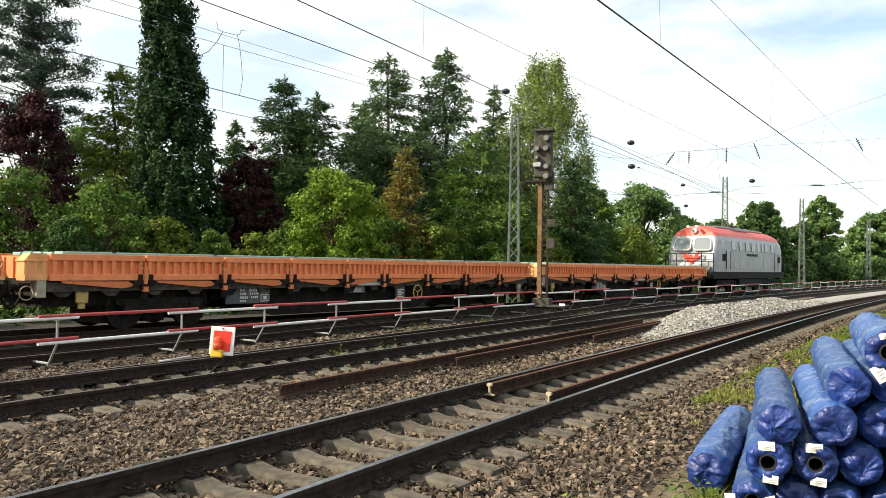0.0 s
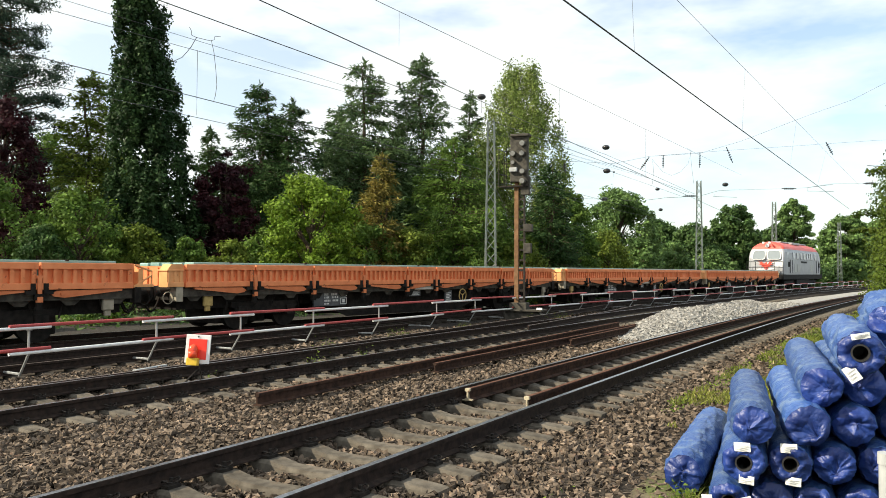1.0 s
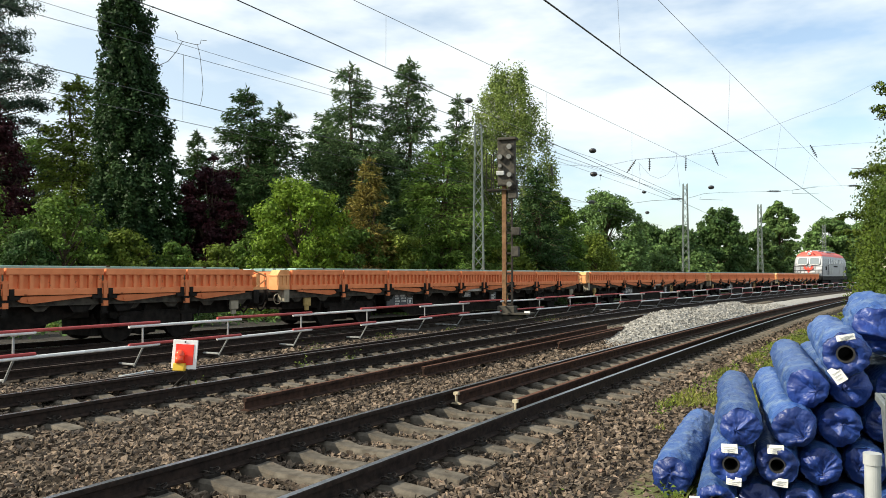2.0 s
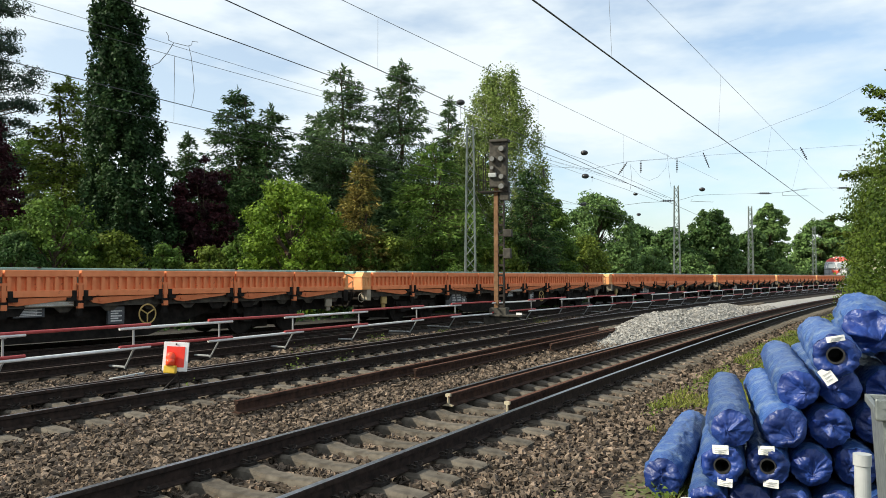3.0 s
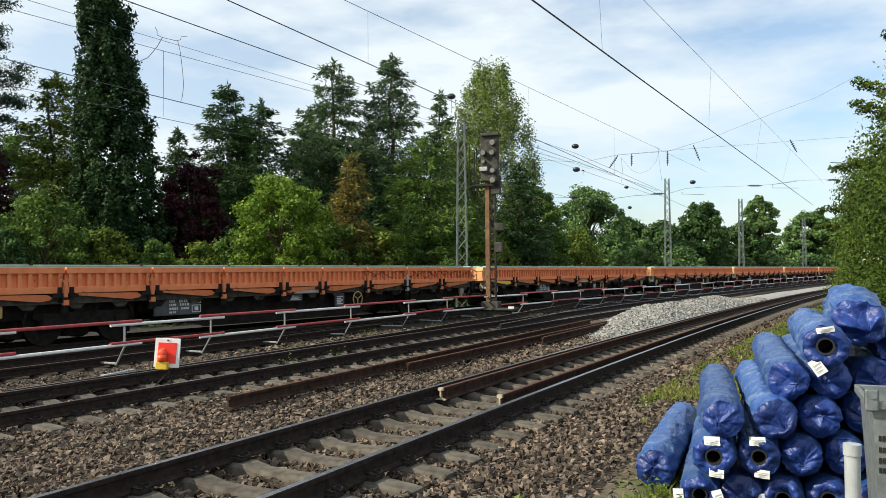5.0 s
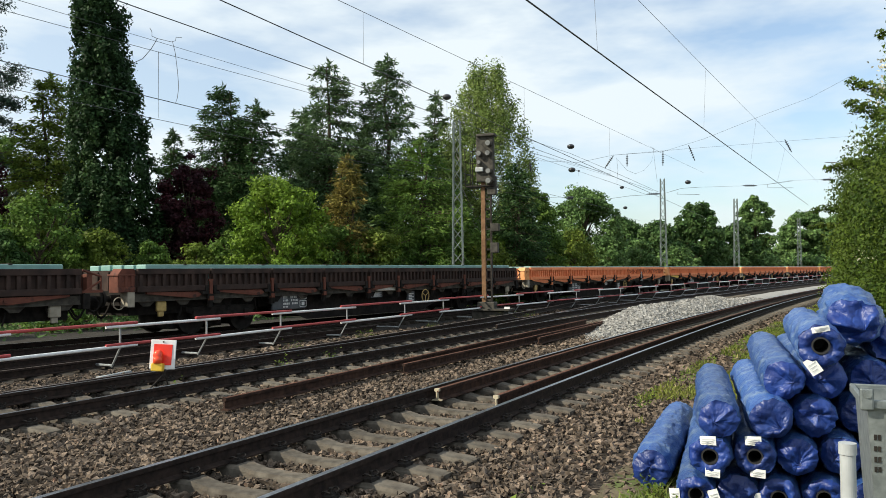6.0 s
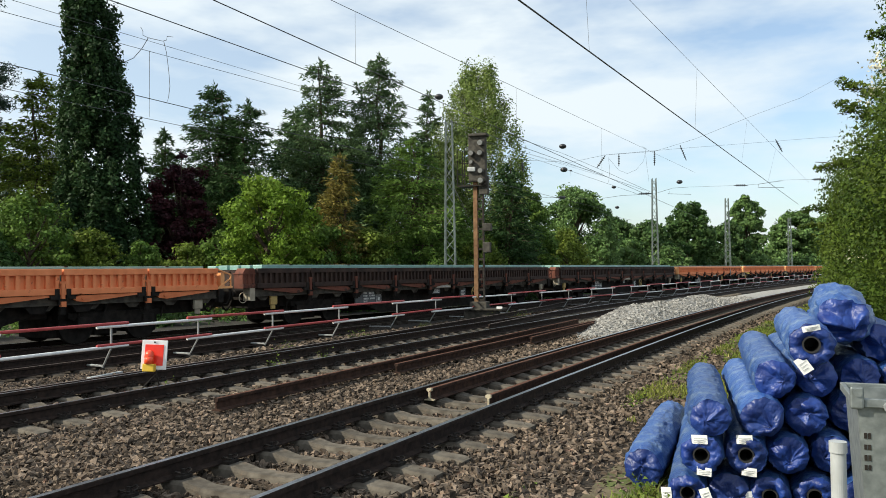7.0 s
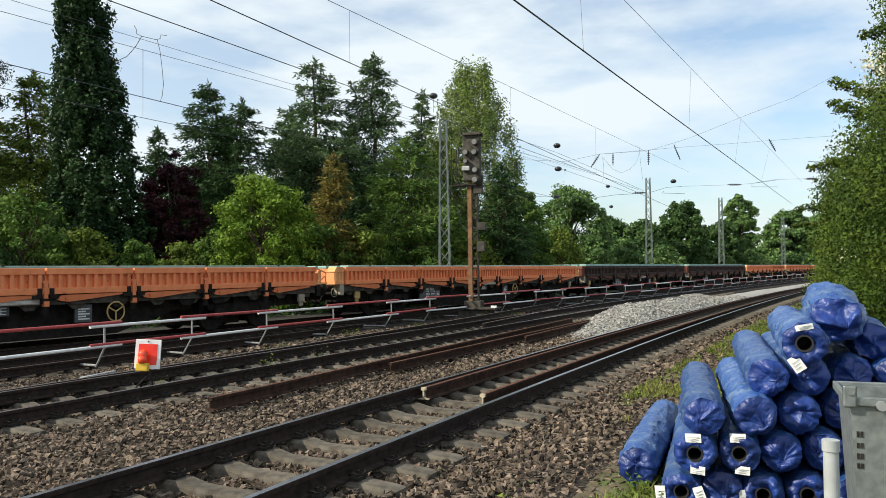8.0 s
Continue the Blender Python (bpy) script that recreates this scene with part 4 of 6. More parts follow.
# ---- light signal ----
def light_signal():
    x, y = -12.55, 28.35
    sg = thing("light_signal", "rusty disused light signal on a lattice post", "railway signal", at=pose(x, y, 0, 0, 0, 8))
    bm = bmesh.new()
    box(bm, -0.20, -0.03, -0.07, 0.07, -0.25, 5.2, 0.008)
    part("post", bm, M["signal_rust"], sg)
    bm = bmesh.new()
    box(bm, 0.16, 0.23, -0.05, 0.05, -0.25, 5.0, 0.008)
    part("rear_post", bm, M["iron"], sg)
    for k in range(12):
        bm = bmesh.new()
        box(bm, -0.04, 0.18, -0.035, 0.02, 0.45 + k * 0.4, 0.53 + k * 0.4)
        part("batten", bm, M["iron"], sg)
    bm = bmesh.new()
    box(bm, 0.06, 0.42, -0.10, 0.12, 4.65, 5.4, 0.03)
    part("back_board", bm, M["signal_grey"], sg)
    bm = bmesh.new()
    box(bm, -0.34, 0.38, -0.22, 0.0, 5.15, 6.98, 0.05)
    box(bm, -0.30, 0.46, -0.34, 0.05, 6.94, 7.05, 0.03)
    head = part("signal_head", bm, M["signal_grey"], sg)
    for lx, lz, lr in ((0.20, 6.66, 0.13), (-0.18, 6.27, 0.12), (0.18, 6.27, 0.12), (-0.18, 5.92, 0.09), (0.20, 5.56, 0.12), (0.20, 5.18, 0.13)):
        bm = bmesh.new()
        rod(bm, (lx, -0.25, lz), (lx, -0.40, lz), lr, 16, lr * 0.98)
        hood = part("lamp_hood", bm, M["signal_grey"], head)
        bm = bmesh.new()
        rod(bm, (lx, -0.40, lz), (lx, -0.415, lz), lr * 0.8, 16)
        part("lens", bm, M["lens"], head)
    bm = bmesh.new()
    box(bm, -0.34, -0.02, -0.36, -0.22, 5.55, 5.72, 0.02)
    part("lamp_box", bm, M["zinc"], sg)
    bm = bmesh.new()           # service cage and platform
    box(bm, -0.80, 0.36, -0.2, 0.5, 4.98, 5.03)
    for px in (-0.80, -0.5):
        for py in (-0.2, 0.5):
            rod(bm, (px, py, 5.0), (px, py, 6.5), 0.018, 6)
    for z in (5.5, 6.0, 6.5):
        rod(bm, (-0.80, -0.2, z), (-0.80, 0.5, z), 0.015, 6)
        rod(bm, (-0.80, 0.5, z), (-0.2, 0.5, z), 0.015, 6)
    part("platform", bm, M["iron"], sg)
    bm = bmesh.new()
    box(bm, 0.2, 0.55, -0.2, 0.05, 3.2, 3.5, 0.02)
    box(bm, 0.2, 0.5, -0.18, 0.05, 2.35, 2.75, 0.02)
    part("cable_box", bm, M["signal_grey"], sg)
    bm = bmesh.new()
    box(bm, -0.55, 0.75, -0.35, 0.35, -0.3, 0.06, 0.03)
    box(bm, -0.35, 0.35, -0.25, 0.25, 0.05, 0.42, 0.03)
    prism(bm, [(-0.5, 0.10), (0.5, 0.10), (0.5, 0.16), (-0.5, 0.16)], -0.5, 1.0)
    part("base_box", bm, M["signal_grey"], sg)
    bm = bmesh.new()
    box(bm, 0.78, 1.0, -0.36, -0.3, 0.10, 0.24)
    part("white_tag", bm, M["white"], sg)
    tagged(sg)


light_signal()


# ---- red stop board in the track ----
def stop_board():
    st = thing("stop_board", "white board with red square and red warning lamp", "railway sign", at=pose(-9.02, 8.43, 0, -5, 3, 30))
    bm = bmesh.new()
    box(bm, -0.185, 0.185, -0.012, 0.012, 0.235, 0.665, 0.006)
    bd = part("board", bm, M["white"], st)
    bm = bmesh.new()
    box(bm, -0.135, 0.135, -0.02, -0.012, 0.295, 0.60, 0.002)
    part("red_field", bm, M["sign_red"], bd)
    bm = bmesh.new()
    rod(bm, (0, -0.016, 0.635), (0, -0.025, 0.635), 0.012, 10)
    part("bolt", bm, M["iron"], bd)
    bm = bmesh.new()
    box(bm, -0.125, 0.045, -0.13, -0.022, 0.205, 0.32, 0.012)
    lb = part("lamp_battery_box", bm, M["yellow"], st, "yellow lamp base")
    bm = bmesh.new()
    bmesh.ops.create_uvsphere(bm, u_segments=20, v_segments=12, radius=0.072, matrix=Matrix.Translation((-0.045, -0.085, 0.43)) @ Matrix.Diagonal((1, 0.8, 1.25, 1)))
    rod(bm, (-0.045, -0.085, 0.32), (-0.045, -0.085, 0.42), 0.066, 20)
    part("lamp_lens", bm, M["lamp_red"], st, "round red lamp", True)
    bm = bmesh.new()
    rod(bm, (0.04, 0.02, 0.235), (0.04, 0.02, 0.10), 0.014, 8)
    rod(bm, (0.04, 0.02, 0.17), (-0.20, -0.20, -0.17), 0.012, 8)
    rod(bm, (0.04, 0.02, 0.17), (0.10, 0.25, -0.20), 0.012, 8)
    part("stand", bm, M["iron"], st)


stop_board()
bm = bmesh.new()
box(bm, -0.045, 0.045, -0.45, 0.45, -0.24, -0.20, 0.006)
tagged(part("timber_offcut", bm, M["pipe"], None), "pale weathered timber lying on the ballast", "timber").matrix_basis = pose(-12.1, 10.2, 0.0, 0, 0, 12)


# ---- overhead line masts and wires ----
def lattice_mast(x, y, h, w=0.55):
    ms = thing("catenary_mast", "grey lattice steel mast of the overhead line", "catenary mast", "masts of the overhead line", at=pose(x, y, -0.3, 0, 0, 20))
    top = 0.55
    for sx in (-1, 1):
        for sy in (-1, 1):
            bm = bmesh.new()
            a, b = Vector((sx * w / 2, sy * w / 2, 0)), Vector((sx * w / 2 * top, sy * w / 2 * top, h))
            rod(bm, a, b, 0.042, 4)
            part("leg", bm, M["mast"], ms)
    n = int(h / 0.55)
    for face in range(4):
        for k in range(n):
            bm = bmesh.new()
            z0, z1 = k * h / n, (k + 1) * h / n
            s0, s1 = w / 2 * (1 - (1 - top) * z0 / h), w / 2 * (1 - (1 - top) * z1 / h)
            p = -1 if k % 2 else 1
            a, b = (p * s0, -s0, z0), (-p * s1, -s1, z1)
            for _ in range(face):
                a, b = (-a[1], a[0], a[2]), (-b[1], b[0], b[2])
            rod(bm, a, b, 0.020, 4)
            part("brace", bm, M["mast"], ms)
    return ms


lattice_mast(-16.62, 34.1, 9.25)
for mx_, my_, mh_ in ((-12.96, 64.7, 9.3), (-9.96, 87.4, 9.3), (-5.5, 121.9, 9.0), (-3.6, 150.0, 9.0)):
    lattice_mast(mx_, my_, mh_)


def wire(pts, r=0.011, name="overhead_wire", label="thin dark overhead line wire"):
    pts = [Vector(p) for p in pts]
    bm = bmesh.new()
    rings = []
    for i, p in enumerate(pts):
        d = (pts[min(i + 1, len(pts) - 1)] - pts[max(i - 1, 0)]).normalized()
        u = d.cross(Vector((0.3, 0.1, 1))).normalized()
        v = d.cross(u)
        rings.append([bm.verts.new(p + r * (u * math.cos(k * 1.2566) + v * math.sin(k * 1.2566))) for k in range(5)])
    for a, b in zip(rings, rings[1:]):
        for k in range(5):
            bm.faces.new((a[k], a[(k + 1) % 5], b[(k + 1) % 5], b[k]))
    bm.faces.new(rings[0][::-1])
    bm.faces.new(rings[-1])
    return tagged(part(name, bm, M["wire"]), label, "wire", "wires of the overhead line")


def sagged(a, b, sag, n=12):
    a, b = Vector(a), Vector(b)
    return [a.lerp(b, i / n) - Vector((0, 0, 4 * sag * (i / n) * (1 - i / n))) for i in range(n + 1)]


def lin(p, q):
    return lambda y: (p[0] + (q[0] - p[0]) * (y - p[1]) / (q[1] - p[1]), p[2] + (q[2] - p[2]) * (y - p[1]) / (q[1] - p[1]))


WY = list(np.linspace(-8, 75, 24))
A1, B1 = lin((-4.49, 11.9, 6.04), (-3.6, 42, 6.56)), lin((-4.31, 19.06, 8.21), (-3.43, 38.3, 8.48))
C1, D1 = lin((-9.6, 14.0, 7.53), (-9.6, 31.2, 8.1)), lin((-9.6, 10.5, 6.42), (-9.6, 19.2, 6.30))
E1 = lin((-13.6, 11.7, 7.46), (-13.6, 27, 7.62))
F1 = lin((-17.0, 11.9, 8.07), (-17.0, 22.7, 8.34))
G1 = lin((-17.0, 11.6, 7.73), (-17.0, 22.7, 8.12))
H1 = lin((-17.0, 11.6, 6.54), (-17.0, 21.7, 6.56))
I1 = lin((-17.8, 11.6, 6.15), (-17.2, 21.7, 6.05))
wire([(A1(y)[0], y, A1(y)[1]) for y in WY], 0.016, "contact_wire", "dark contact wire over the track")
wire([(B1(y)[0], y, B1(y)[1]) for y in WY], 0.006, "messenger_wire", "thin dark messenger wire")
for y in (5.0, 15.6, 27.1, 38.5, 50.0):
    wire([(B1(y)[0], y, B1(y)[1]), (A1(y)[0], y, A1(y)[1])], 0.0035, "dropper", "thin vertical dropper wire")
for fn, r in ((C1, 0.007), (D1, 0.011), (E1, 0.012), (F1, 0.006), (G1, 0.007), (H1, 0.011), (I1, 0.008)):
    wire([(fn(y)[0], y, fn(y)[1]) for y in np.linspace(-8, 64, 18)], r)
for fn, gn, ys in ((C1, D1, (3.0, 14.9, 25.0, 36.0)), (G1, H1, (4.5, 15.8, 27.0, 38.0))):
    for y in ys:
        wire([(fn(y)[0], y, fn(y)[1]), (gn(y)[0], y, gn(y)[1])], 0.0035, "dropper", "thin vertical dropper wire")


def insulator(at, along, length=0.9, r=0.09):
    bm = bmesh.new()
    a, d = Vector(at), Vector(along).normalized()
    rod(bm, a - d * length / 2, a + d * length / 2, r * 0.35, 6)
    for k in range(5):
        c = a + d * length * (-0.28 + 0.14 * k)
        rod(bm, c - d * 0.02, c + d * 0.02, r, 10)
    tagged(part("insulator", bm, M["insulator"]), "dark ribbed insulator on an overhead wire", "insulator", "insulators on the wires")


def weight_ball(at, r):
    bm = bmesh.new()
    bmesh.ops.create_uvsphere(bm, u_segments=12, v_segments=8, radius=r, matrix=Matrix.Translation(at) @ Matrix.Diagonal((1.2, 1.2, 0.8, 1)))
    tagged(part("wire_clamp", bm, M["insulator"], None, "", True), "dark rounded clamp hanging in an overhead wire", "wire clamp", "clamps on the wires")


# spans across the tracks
wire([(-15.97, 60.97, 10.69), (-12.47, 62.68, 10.92), (-9.55, 64.08, 11.88), (-4.99, 66.28, 13.85), (-2.07, 67.68, 15.0), (0.98, 69.13, 16.75)], 0.009)
wire([(-15.97, 60.97, 10.69), (-10.77, 63.50, 11.12), (-6.34, 65.66, 11.43), (-0.71, 68.41, 11.85), (4.12, 70.77, 12.10)], 0.008)
wire([(-22.25, 57.90, 10.37), (-18.43, 59.78, 10.14), (-15.97, 60.97, 10.69)], 0.01)
wire([(-12.78, 63.74, 7.66), (-15.11, 62.60, 7.55), (-16.55, 61.90, 7.34)], 0.014)
wire([(-12.78, 63.74, 7.66), (-11.42, 64.39, 8.10), (-10.28, 64.95, 8.17)], 0.013)
wire([(-11.63, 64.29, 7.83), (-11.76, 64.24, 7.65), (-10.13, 65.04, 7.58)], 0.014)
wire([(-10.28, 64.95, 8.17), (-6.52, 66.79, 8.26), (-5.29, 67.39, 8.34), (-3.57, 68.22, 8.64), (-0.79, 69.58, 8.69), (1.26, 70.58, 8.85)], 0.008)
wire([(-5.25, 67.41, 8.34), (-5.26, 67.41, 8.07), (-3.42, 68.31, 8.04)], 0.015)
wire([(-5.25, 67.41, 8.34), (-3.49, 68.26, 8.59)], 0.013)
wire([(-12.95, 60.21, 11.02), (-12.64, 60.37, 10.84), (-12.86, 60.29, 9.85), (-13.38, 60.06, 9.21), (-13.97, 59.78, 8.95), (-14.55, 59.48, 9.22), (-15.04, 59.22, 9.88), (-15.26, 59.10, 10.18)], 0.008)
wire([(-12.72, 60.33, 10.93), (-12.63, 60.41, 9.63), (-12.50, 60.51, 8.33)], 0.008)
wire([(-15.23, 59.12, 10.09), (-15.17, 59.18, 9.23), (-15.27, 59.16, 8.28)], 0.01)
wire([(-18.47, 48.73, 6.59), (-18.71, 48.61, 6.52), (-15.85, 50.02, 6.41), (-13.66, 51.09, 6.27)], 0.009)
wire([(-17.18, 15.66, 8.55), (-17.13, 15.69, 8.44), (-17.13, 15.69, 8.32), (-17.00, 15.76, 8.25), (-16.64, 15.94, 8.15), (-16.54, 15.99, 8.18), (-16.52, 15.99, 8.28), (-16.37, 16.07, 8.26)], 0.008)
wire([(-17.00, 15.76, 8.25), (-17.15, 15.69, 7.97), (-17.38, 15.59, 7.69), (-17.61, 15.48, 7.58), (-17.78, 15.39, 7.69)], 0.01)
wire([(-16.61, 15.95, 8.15), (-16.55, 15.99, 7.84), (-16.50, 16.03, 7.29), (-16.48, 16.05, 6.89), (-16.52, 16.04, 6.58), (-16.58, 16.02, 6.41)], 0.008)
wire([(-17.13, 15.93, 7.95), (-17.17, 15.96, 6.07)], 0.004)
wire([(-17.91, 46.67, 10.08), (-15.34, 47.96, 9.08), (-12.87, 49.21, 7.86), (-10.37, 50.47, 6.56)], 0.01)
wire([(-18.65, 48.56, 9.41), (-15.81, 49.98, 8.32), (-13.47, 51.16, 7.39), (-11.46, 52.16, 6.58)], 0.009)
insulator((-16.28, 60.83, 10.16), (-0.62, -0.28, -0.98), 1.19, 0.10)
insulator((-15.01, 61.45, 10.27), (-0.02, 0.02, -0.98), 0.98, 0.09)
insulator((-12.48, 62.69, 10.38), (-0.03, 0.02, -1.16), 1.16, 0.09)
insulator((-10.44, 63.68, 10.78), (0.42, 0.24, -1.21), 1.31, 0.10)
insulator((-3.65, 66.99, 11.26), (0.46, 0.26, -0.99), 1.12, 0.11)
insulator((-13.43, 63.42, 7.69), (0.90, 0.44, 0.03), 1.00, 0.09)
insulator((-6.52, 66.79, 8.26), (0.98, 0.48, -0.01), 1.09, 0.09)
insulator((-0.99, 69.48, 8.67), (0.82, 0.40, 0.04), 0.91, 0.09)
insulator((-17.63, 46.86, 8.24), (0.05, 0.04, -0.65), 0.65, 0.10)
insulator((-16.02, 49.94, 6.43), (0.47, 0.23, 0.03), 0.53, 0.12)
weight_ball((-12.24, 38.37, 7.94), 0.16)
weight_ball((-12.21, 38.42, 6.75), 0.16)
weight_ball((-16.08, 31.99, 9.66), 0.17)
weight_ball((-15.42, 61.32, 8.13), 0.15)
weight_ball((-10.75, 63.59, 8.48), 0.20)
weight_ball((-15.71, 63.45, 6.68), 0.15)
weight_ball((-17.85, 57.86, 9.22), 0.08)
wire([(-16.08, 31.99, 9.66), (-16.08, 31.99, 8.9)], 0.008, "dropper", "thin vertical dropper wire")
wire([(-17.85, 57.86, 9.22), (-17.85, 57.86, 8.85)], 0.008, "dropper", "thin vertical dropper wire")


# ---- trees and bushes ----
def leaf_cards(name, C, N, size, mat, rng, aspect=0.6, tri=False):
    """Small leaf blades at the points C, facing about along N."""
    n = len(C)
    N = N + rng.normal(0, 0.7, (n, 3))
    N /= np.linalg.norm(N, axis=1, keepdims=True) + 1e-9
    U = np.cross(N, rng.normal(0, 1, (n, 3)))
    U /= np.linalg.norm(U, axis=1, keepdims=True) + 1e-9
    W = np.cross(N, U)
    s = rng.uniform(size * 0.6, size * 1.3, (n, 1))
    U, W = U * s, W * s * aspect
    bend = N * s * rng.uniform(-0.25, 0.25, (n, 1))
    if tri:
        V = np.stack([C - U, C + U * 0.6 + W * 0.9, C + U * 0.5 - W * 1.1], 1).reshape(-1, 3)
        Fq = np.arange(3 * n).reshape(-1, 3)
    else:
        V = np.stack([C - U, C - W + bend, C + U, C + W + bend], 1).reshape(-1, 3)
        Fq = np.arange(4 * n).reshape(-1, 4)
    return fast_mesh(name, V, Fq, mat)


def trunk_mesh(h, r, limbs, rng, lean=0.0):
    bm = bmesh.new()
    pts = [Vector((rng.normal(0, 0.05) * k + lean * k / 6, rng.normal(0, 0.05) * k, h * k / 6)) for k in range(7)]
    for k in range(6):
        rod(bm, pts[k], pts[k + 1] + Vector((0, 0, 0.02)), r * (1 - k / 6.5), 8, r * (1 - (k + 1) / 6.5))
    for a in limbs:
        rod(bm, a[0], a[1], a[2], 6, a[2] * 0.35)
    return bm


def needle_cards(name, C, D, size, mat, rng, aspect=0.27):
    """Thin pointed sprays at the points C, reaching out along D."""
    n = len(C)
    D = D + rng.normal(0, 0.38, (n, 3))
    D /= np.linalg.norm(D, axis=1, keepdims=True) + 1e-9
    W = np.cross(D, rng.normal(0, 1, (n, 3)) + np.array([0, 0, 0.8]))
    W /= np.linalg.norm(W, axis=1, keepdims=True) + 1e-9
    s = rng.uniform(size * 0.55, size * 1.35, (n, 1))
    V = np.stack([C + W * s * aspect, C - W * s * aspect, C + D * s * 1.6], 1).reshape(-1, 3)
    return fast_mesh(name, V, np.arange(3 * n).reshape(-1, 3), mat)


def foliage(kind, h, rad, rng):
    """Points and outward directions of a crown h high and about rad wide, and its limbs."""
    C, N, limbs = [], [], []
    if kind == "conifer":
        low = 0.04 * h
        up = np.array([0, 0, 1.0])
        for k in range(int(h * 2.6)):
            for j in range(11):
                z = low + (h * 0.985 - low) * (1 - math.sqrt(rng.uniform(0, 1)) if j < 3 else rng.uniform(0, 1))
                f = 1 - z / h
                reach = rad * 2.0 * (0.07 + 0.93 * f ** 0.68)
                a, rr = rng.uniform(0, 6.28), reach * rng.uniform(0.62, 1.08)
                d = np.array([math.cos(a), math.sin(a), 0])
                side = np.cross(d, up)
                droop = rng.uniform(0.0, 0.45) * (0.35 + f)
                m = int(33 * max(0.35, rr)) + 5
                t = rng.uniform(0.05, 1.0, m) ** 0.75
                # a bough sinks outwards and lifts again at its tip
                p = np.array([0, 0, z]) + d * (rr * t)[:, None] + up * (rr * (-droop * t + 0.55 * droop * t ** 3))[:, None]
                spread = rng.normal(0, 0.20, m) * rr * (1.12 - t)
                p += side * spread[:, None]
                p[:, 2] += rng.normal(-0.09, 0.17, m) * (0.4 + 0.25 * rr) * (1.15 - 0.6 * t)
                C.append(p)
                N.append(d * (0.75 * t + 0.25)[:, None] + side * (np.sign(spread) * 0.55)[:, None] + up * (rng.uniform(-0.75, 0.15, m))[:, None])
                if rr > 0.5 and j % 2 == 0:
                    limbs.append(((0, 0, z), tuple(np.array([0, 0, z]) + d * rr * 0.8 - up * rr * droop * 0.6), 0.028))
        m = 60
        t = rng.uniform(0, 1, m)
        C.append(np.stack([rng.normal(0, 0.05, m), rng.normal(0, 0.05, m), h * (0.93 + 0.07 * t)], 1))
        N.append(np.stack([rng.normal(0, 0.6, m), rng.normal(0, 0.6, m), np.full(m, 0.9)], 1))
    else:
        clumps = []
        if kind == "column":
            for k in range(760):
                z = h * (1 - math.sqrt(rng.uniform(0.0002, 1))) if k % 2 else h * rng.uniform(0.0, 0.98)
                w = rad * min(1.0, max(0.0, 1 - (z / h - 0.25) / 0.78)) ** 0.75 * (1 + 0.10 * noise.noise((z * 0.5, 2.0, 7.0)))
                a = rng.uniform(0, 6.28)
                q = w * rng.uniform(0.0, 1.0) ** 0.55
                lean = max(0.0, z - 5) * 0.07
                clumps.append((np.array([q * math.cos(a) - 0.65 * lean, q * math.sin(a) - 0.76 * lean, z]), rng.uniform(0.22, 0.44), 1.7))
        elif kind == "pine":
            for k in range(150):
                z = h * rng.uniform(0.30, 0.99)
                f = (z / h - 0.30) / 0.69
                q, a = rad * 1.25 * (1.05 - 0.75 * f) * rng.uniform(0.15, 1.0), rng.uniform(0, 6.28)
                p = np.array([q * math.cos(a), q * math.sin(a), z])
                limbs.append(((0, 0, z - q * 0.25), tuple(p), 0.05))
                clumps.append((p, rng.uniform(0.5, 0.95), 0.52))
        elif kind == "birch":
            for k in range(420):
                f = rng.uniform(0.22, 1.0)
                z = h * f
                w = rad * 1.15 * (1 - max(0, f - 0.66) / 0.34 * 0.72)
                a, q = rng.uniform(0, 6.28), w * math.sqrt(rng.uniform(0.03, 1))
                p = np.array([q * math.cos(a), q * math.sin(a), z])
                if k % 2 == 0:
                    limbs.append(((0, 0, max(0.2 * h, z - q * 1.6)), tuple(p), 0.03))
                clumps.append((p, rng.uniform(0.3, 0.62), 1.6))
        else:
            base = 0.05 if kind == "broad" else 0.0
            n = 180 if kind == "broad" else 85
            for k in range(n):
                f = rng.uniform(base, 1.0)
                ff = (f - base) / (1 - base)
                w = rad * math.sqrt(max(0.02, 1 - (2 * ff - 0.75) ** 2 / 1.6)) if kind == "broad" else rad * math.sqrt(max(0.03, 1 - ff ** 1.8))
                a, q = rng.uniform(0, 6.28), w * rng.uniform(0.15, 1.0) ** 0.6
                p = np.array([q * math.cos(a), q * math.sin(a), h * f * 0.97 * rng.uniform(0.94, 1.04)])
                if k % 5 == 0:
                    limbs.append(((0, 0, h * max(0.05, f * 0.6)), tuple(p), 0.05))
                clumps.append((p, rng.uniform(0.12, 0.25) * rad, rng.uniform(0.55, 1.0)))
        dens = {"column": 112, "pine": 240, "birch": 110, "broad": 125, "bush": 100}[kind]
        for p, r, tall in clumps:
            m = int(dens * (1 + 0.25 * r))
            d = rng.normal(0, 1, (m, 3))
            d /= np.linalg.norm(d, axis=1, keepdims=True)
            q = p + d * (r * rng.uniform(0.25, 1.2, (m, 1))) * np.array([1, 1, tall])
            if kind == "birch":
                q[:, 2] -= np.abs(rng.normal(0, 0.5, m))
            C.append(q)
            N.append(d + np.array([0, 0, 0.4]))
    C, N = np.concatenate(C), np.concatenate(N)
    ok = C[:, 2] > 0.02
    return C[ok], N[ok], limbs


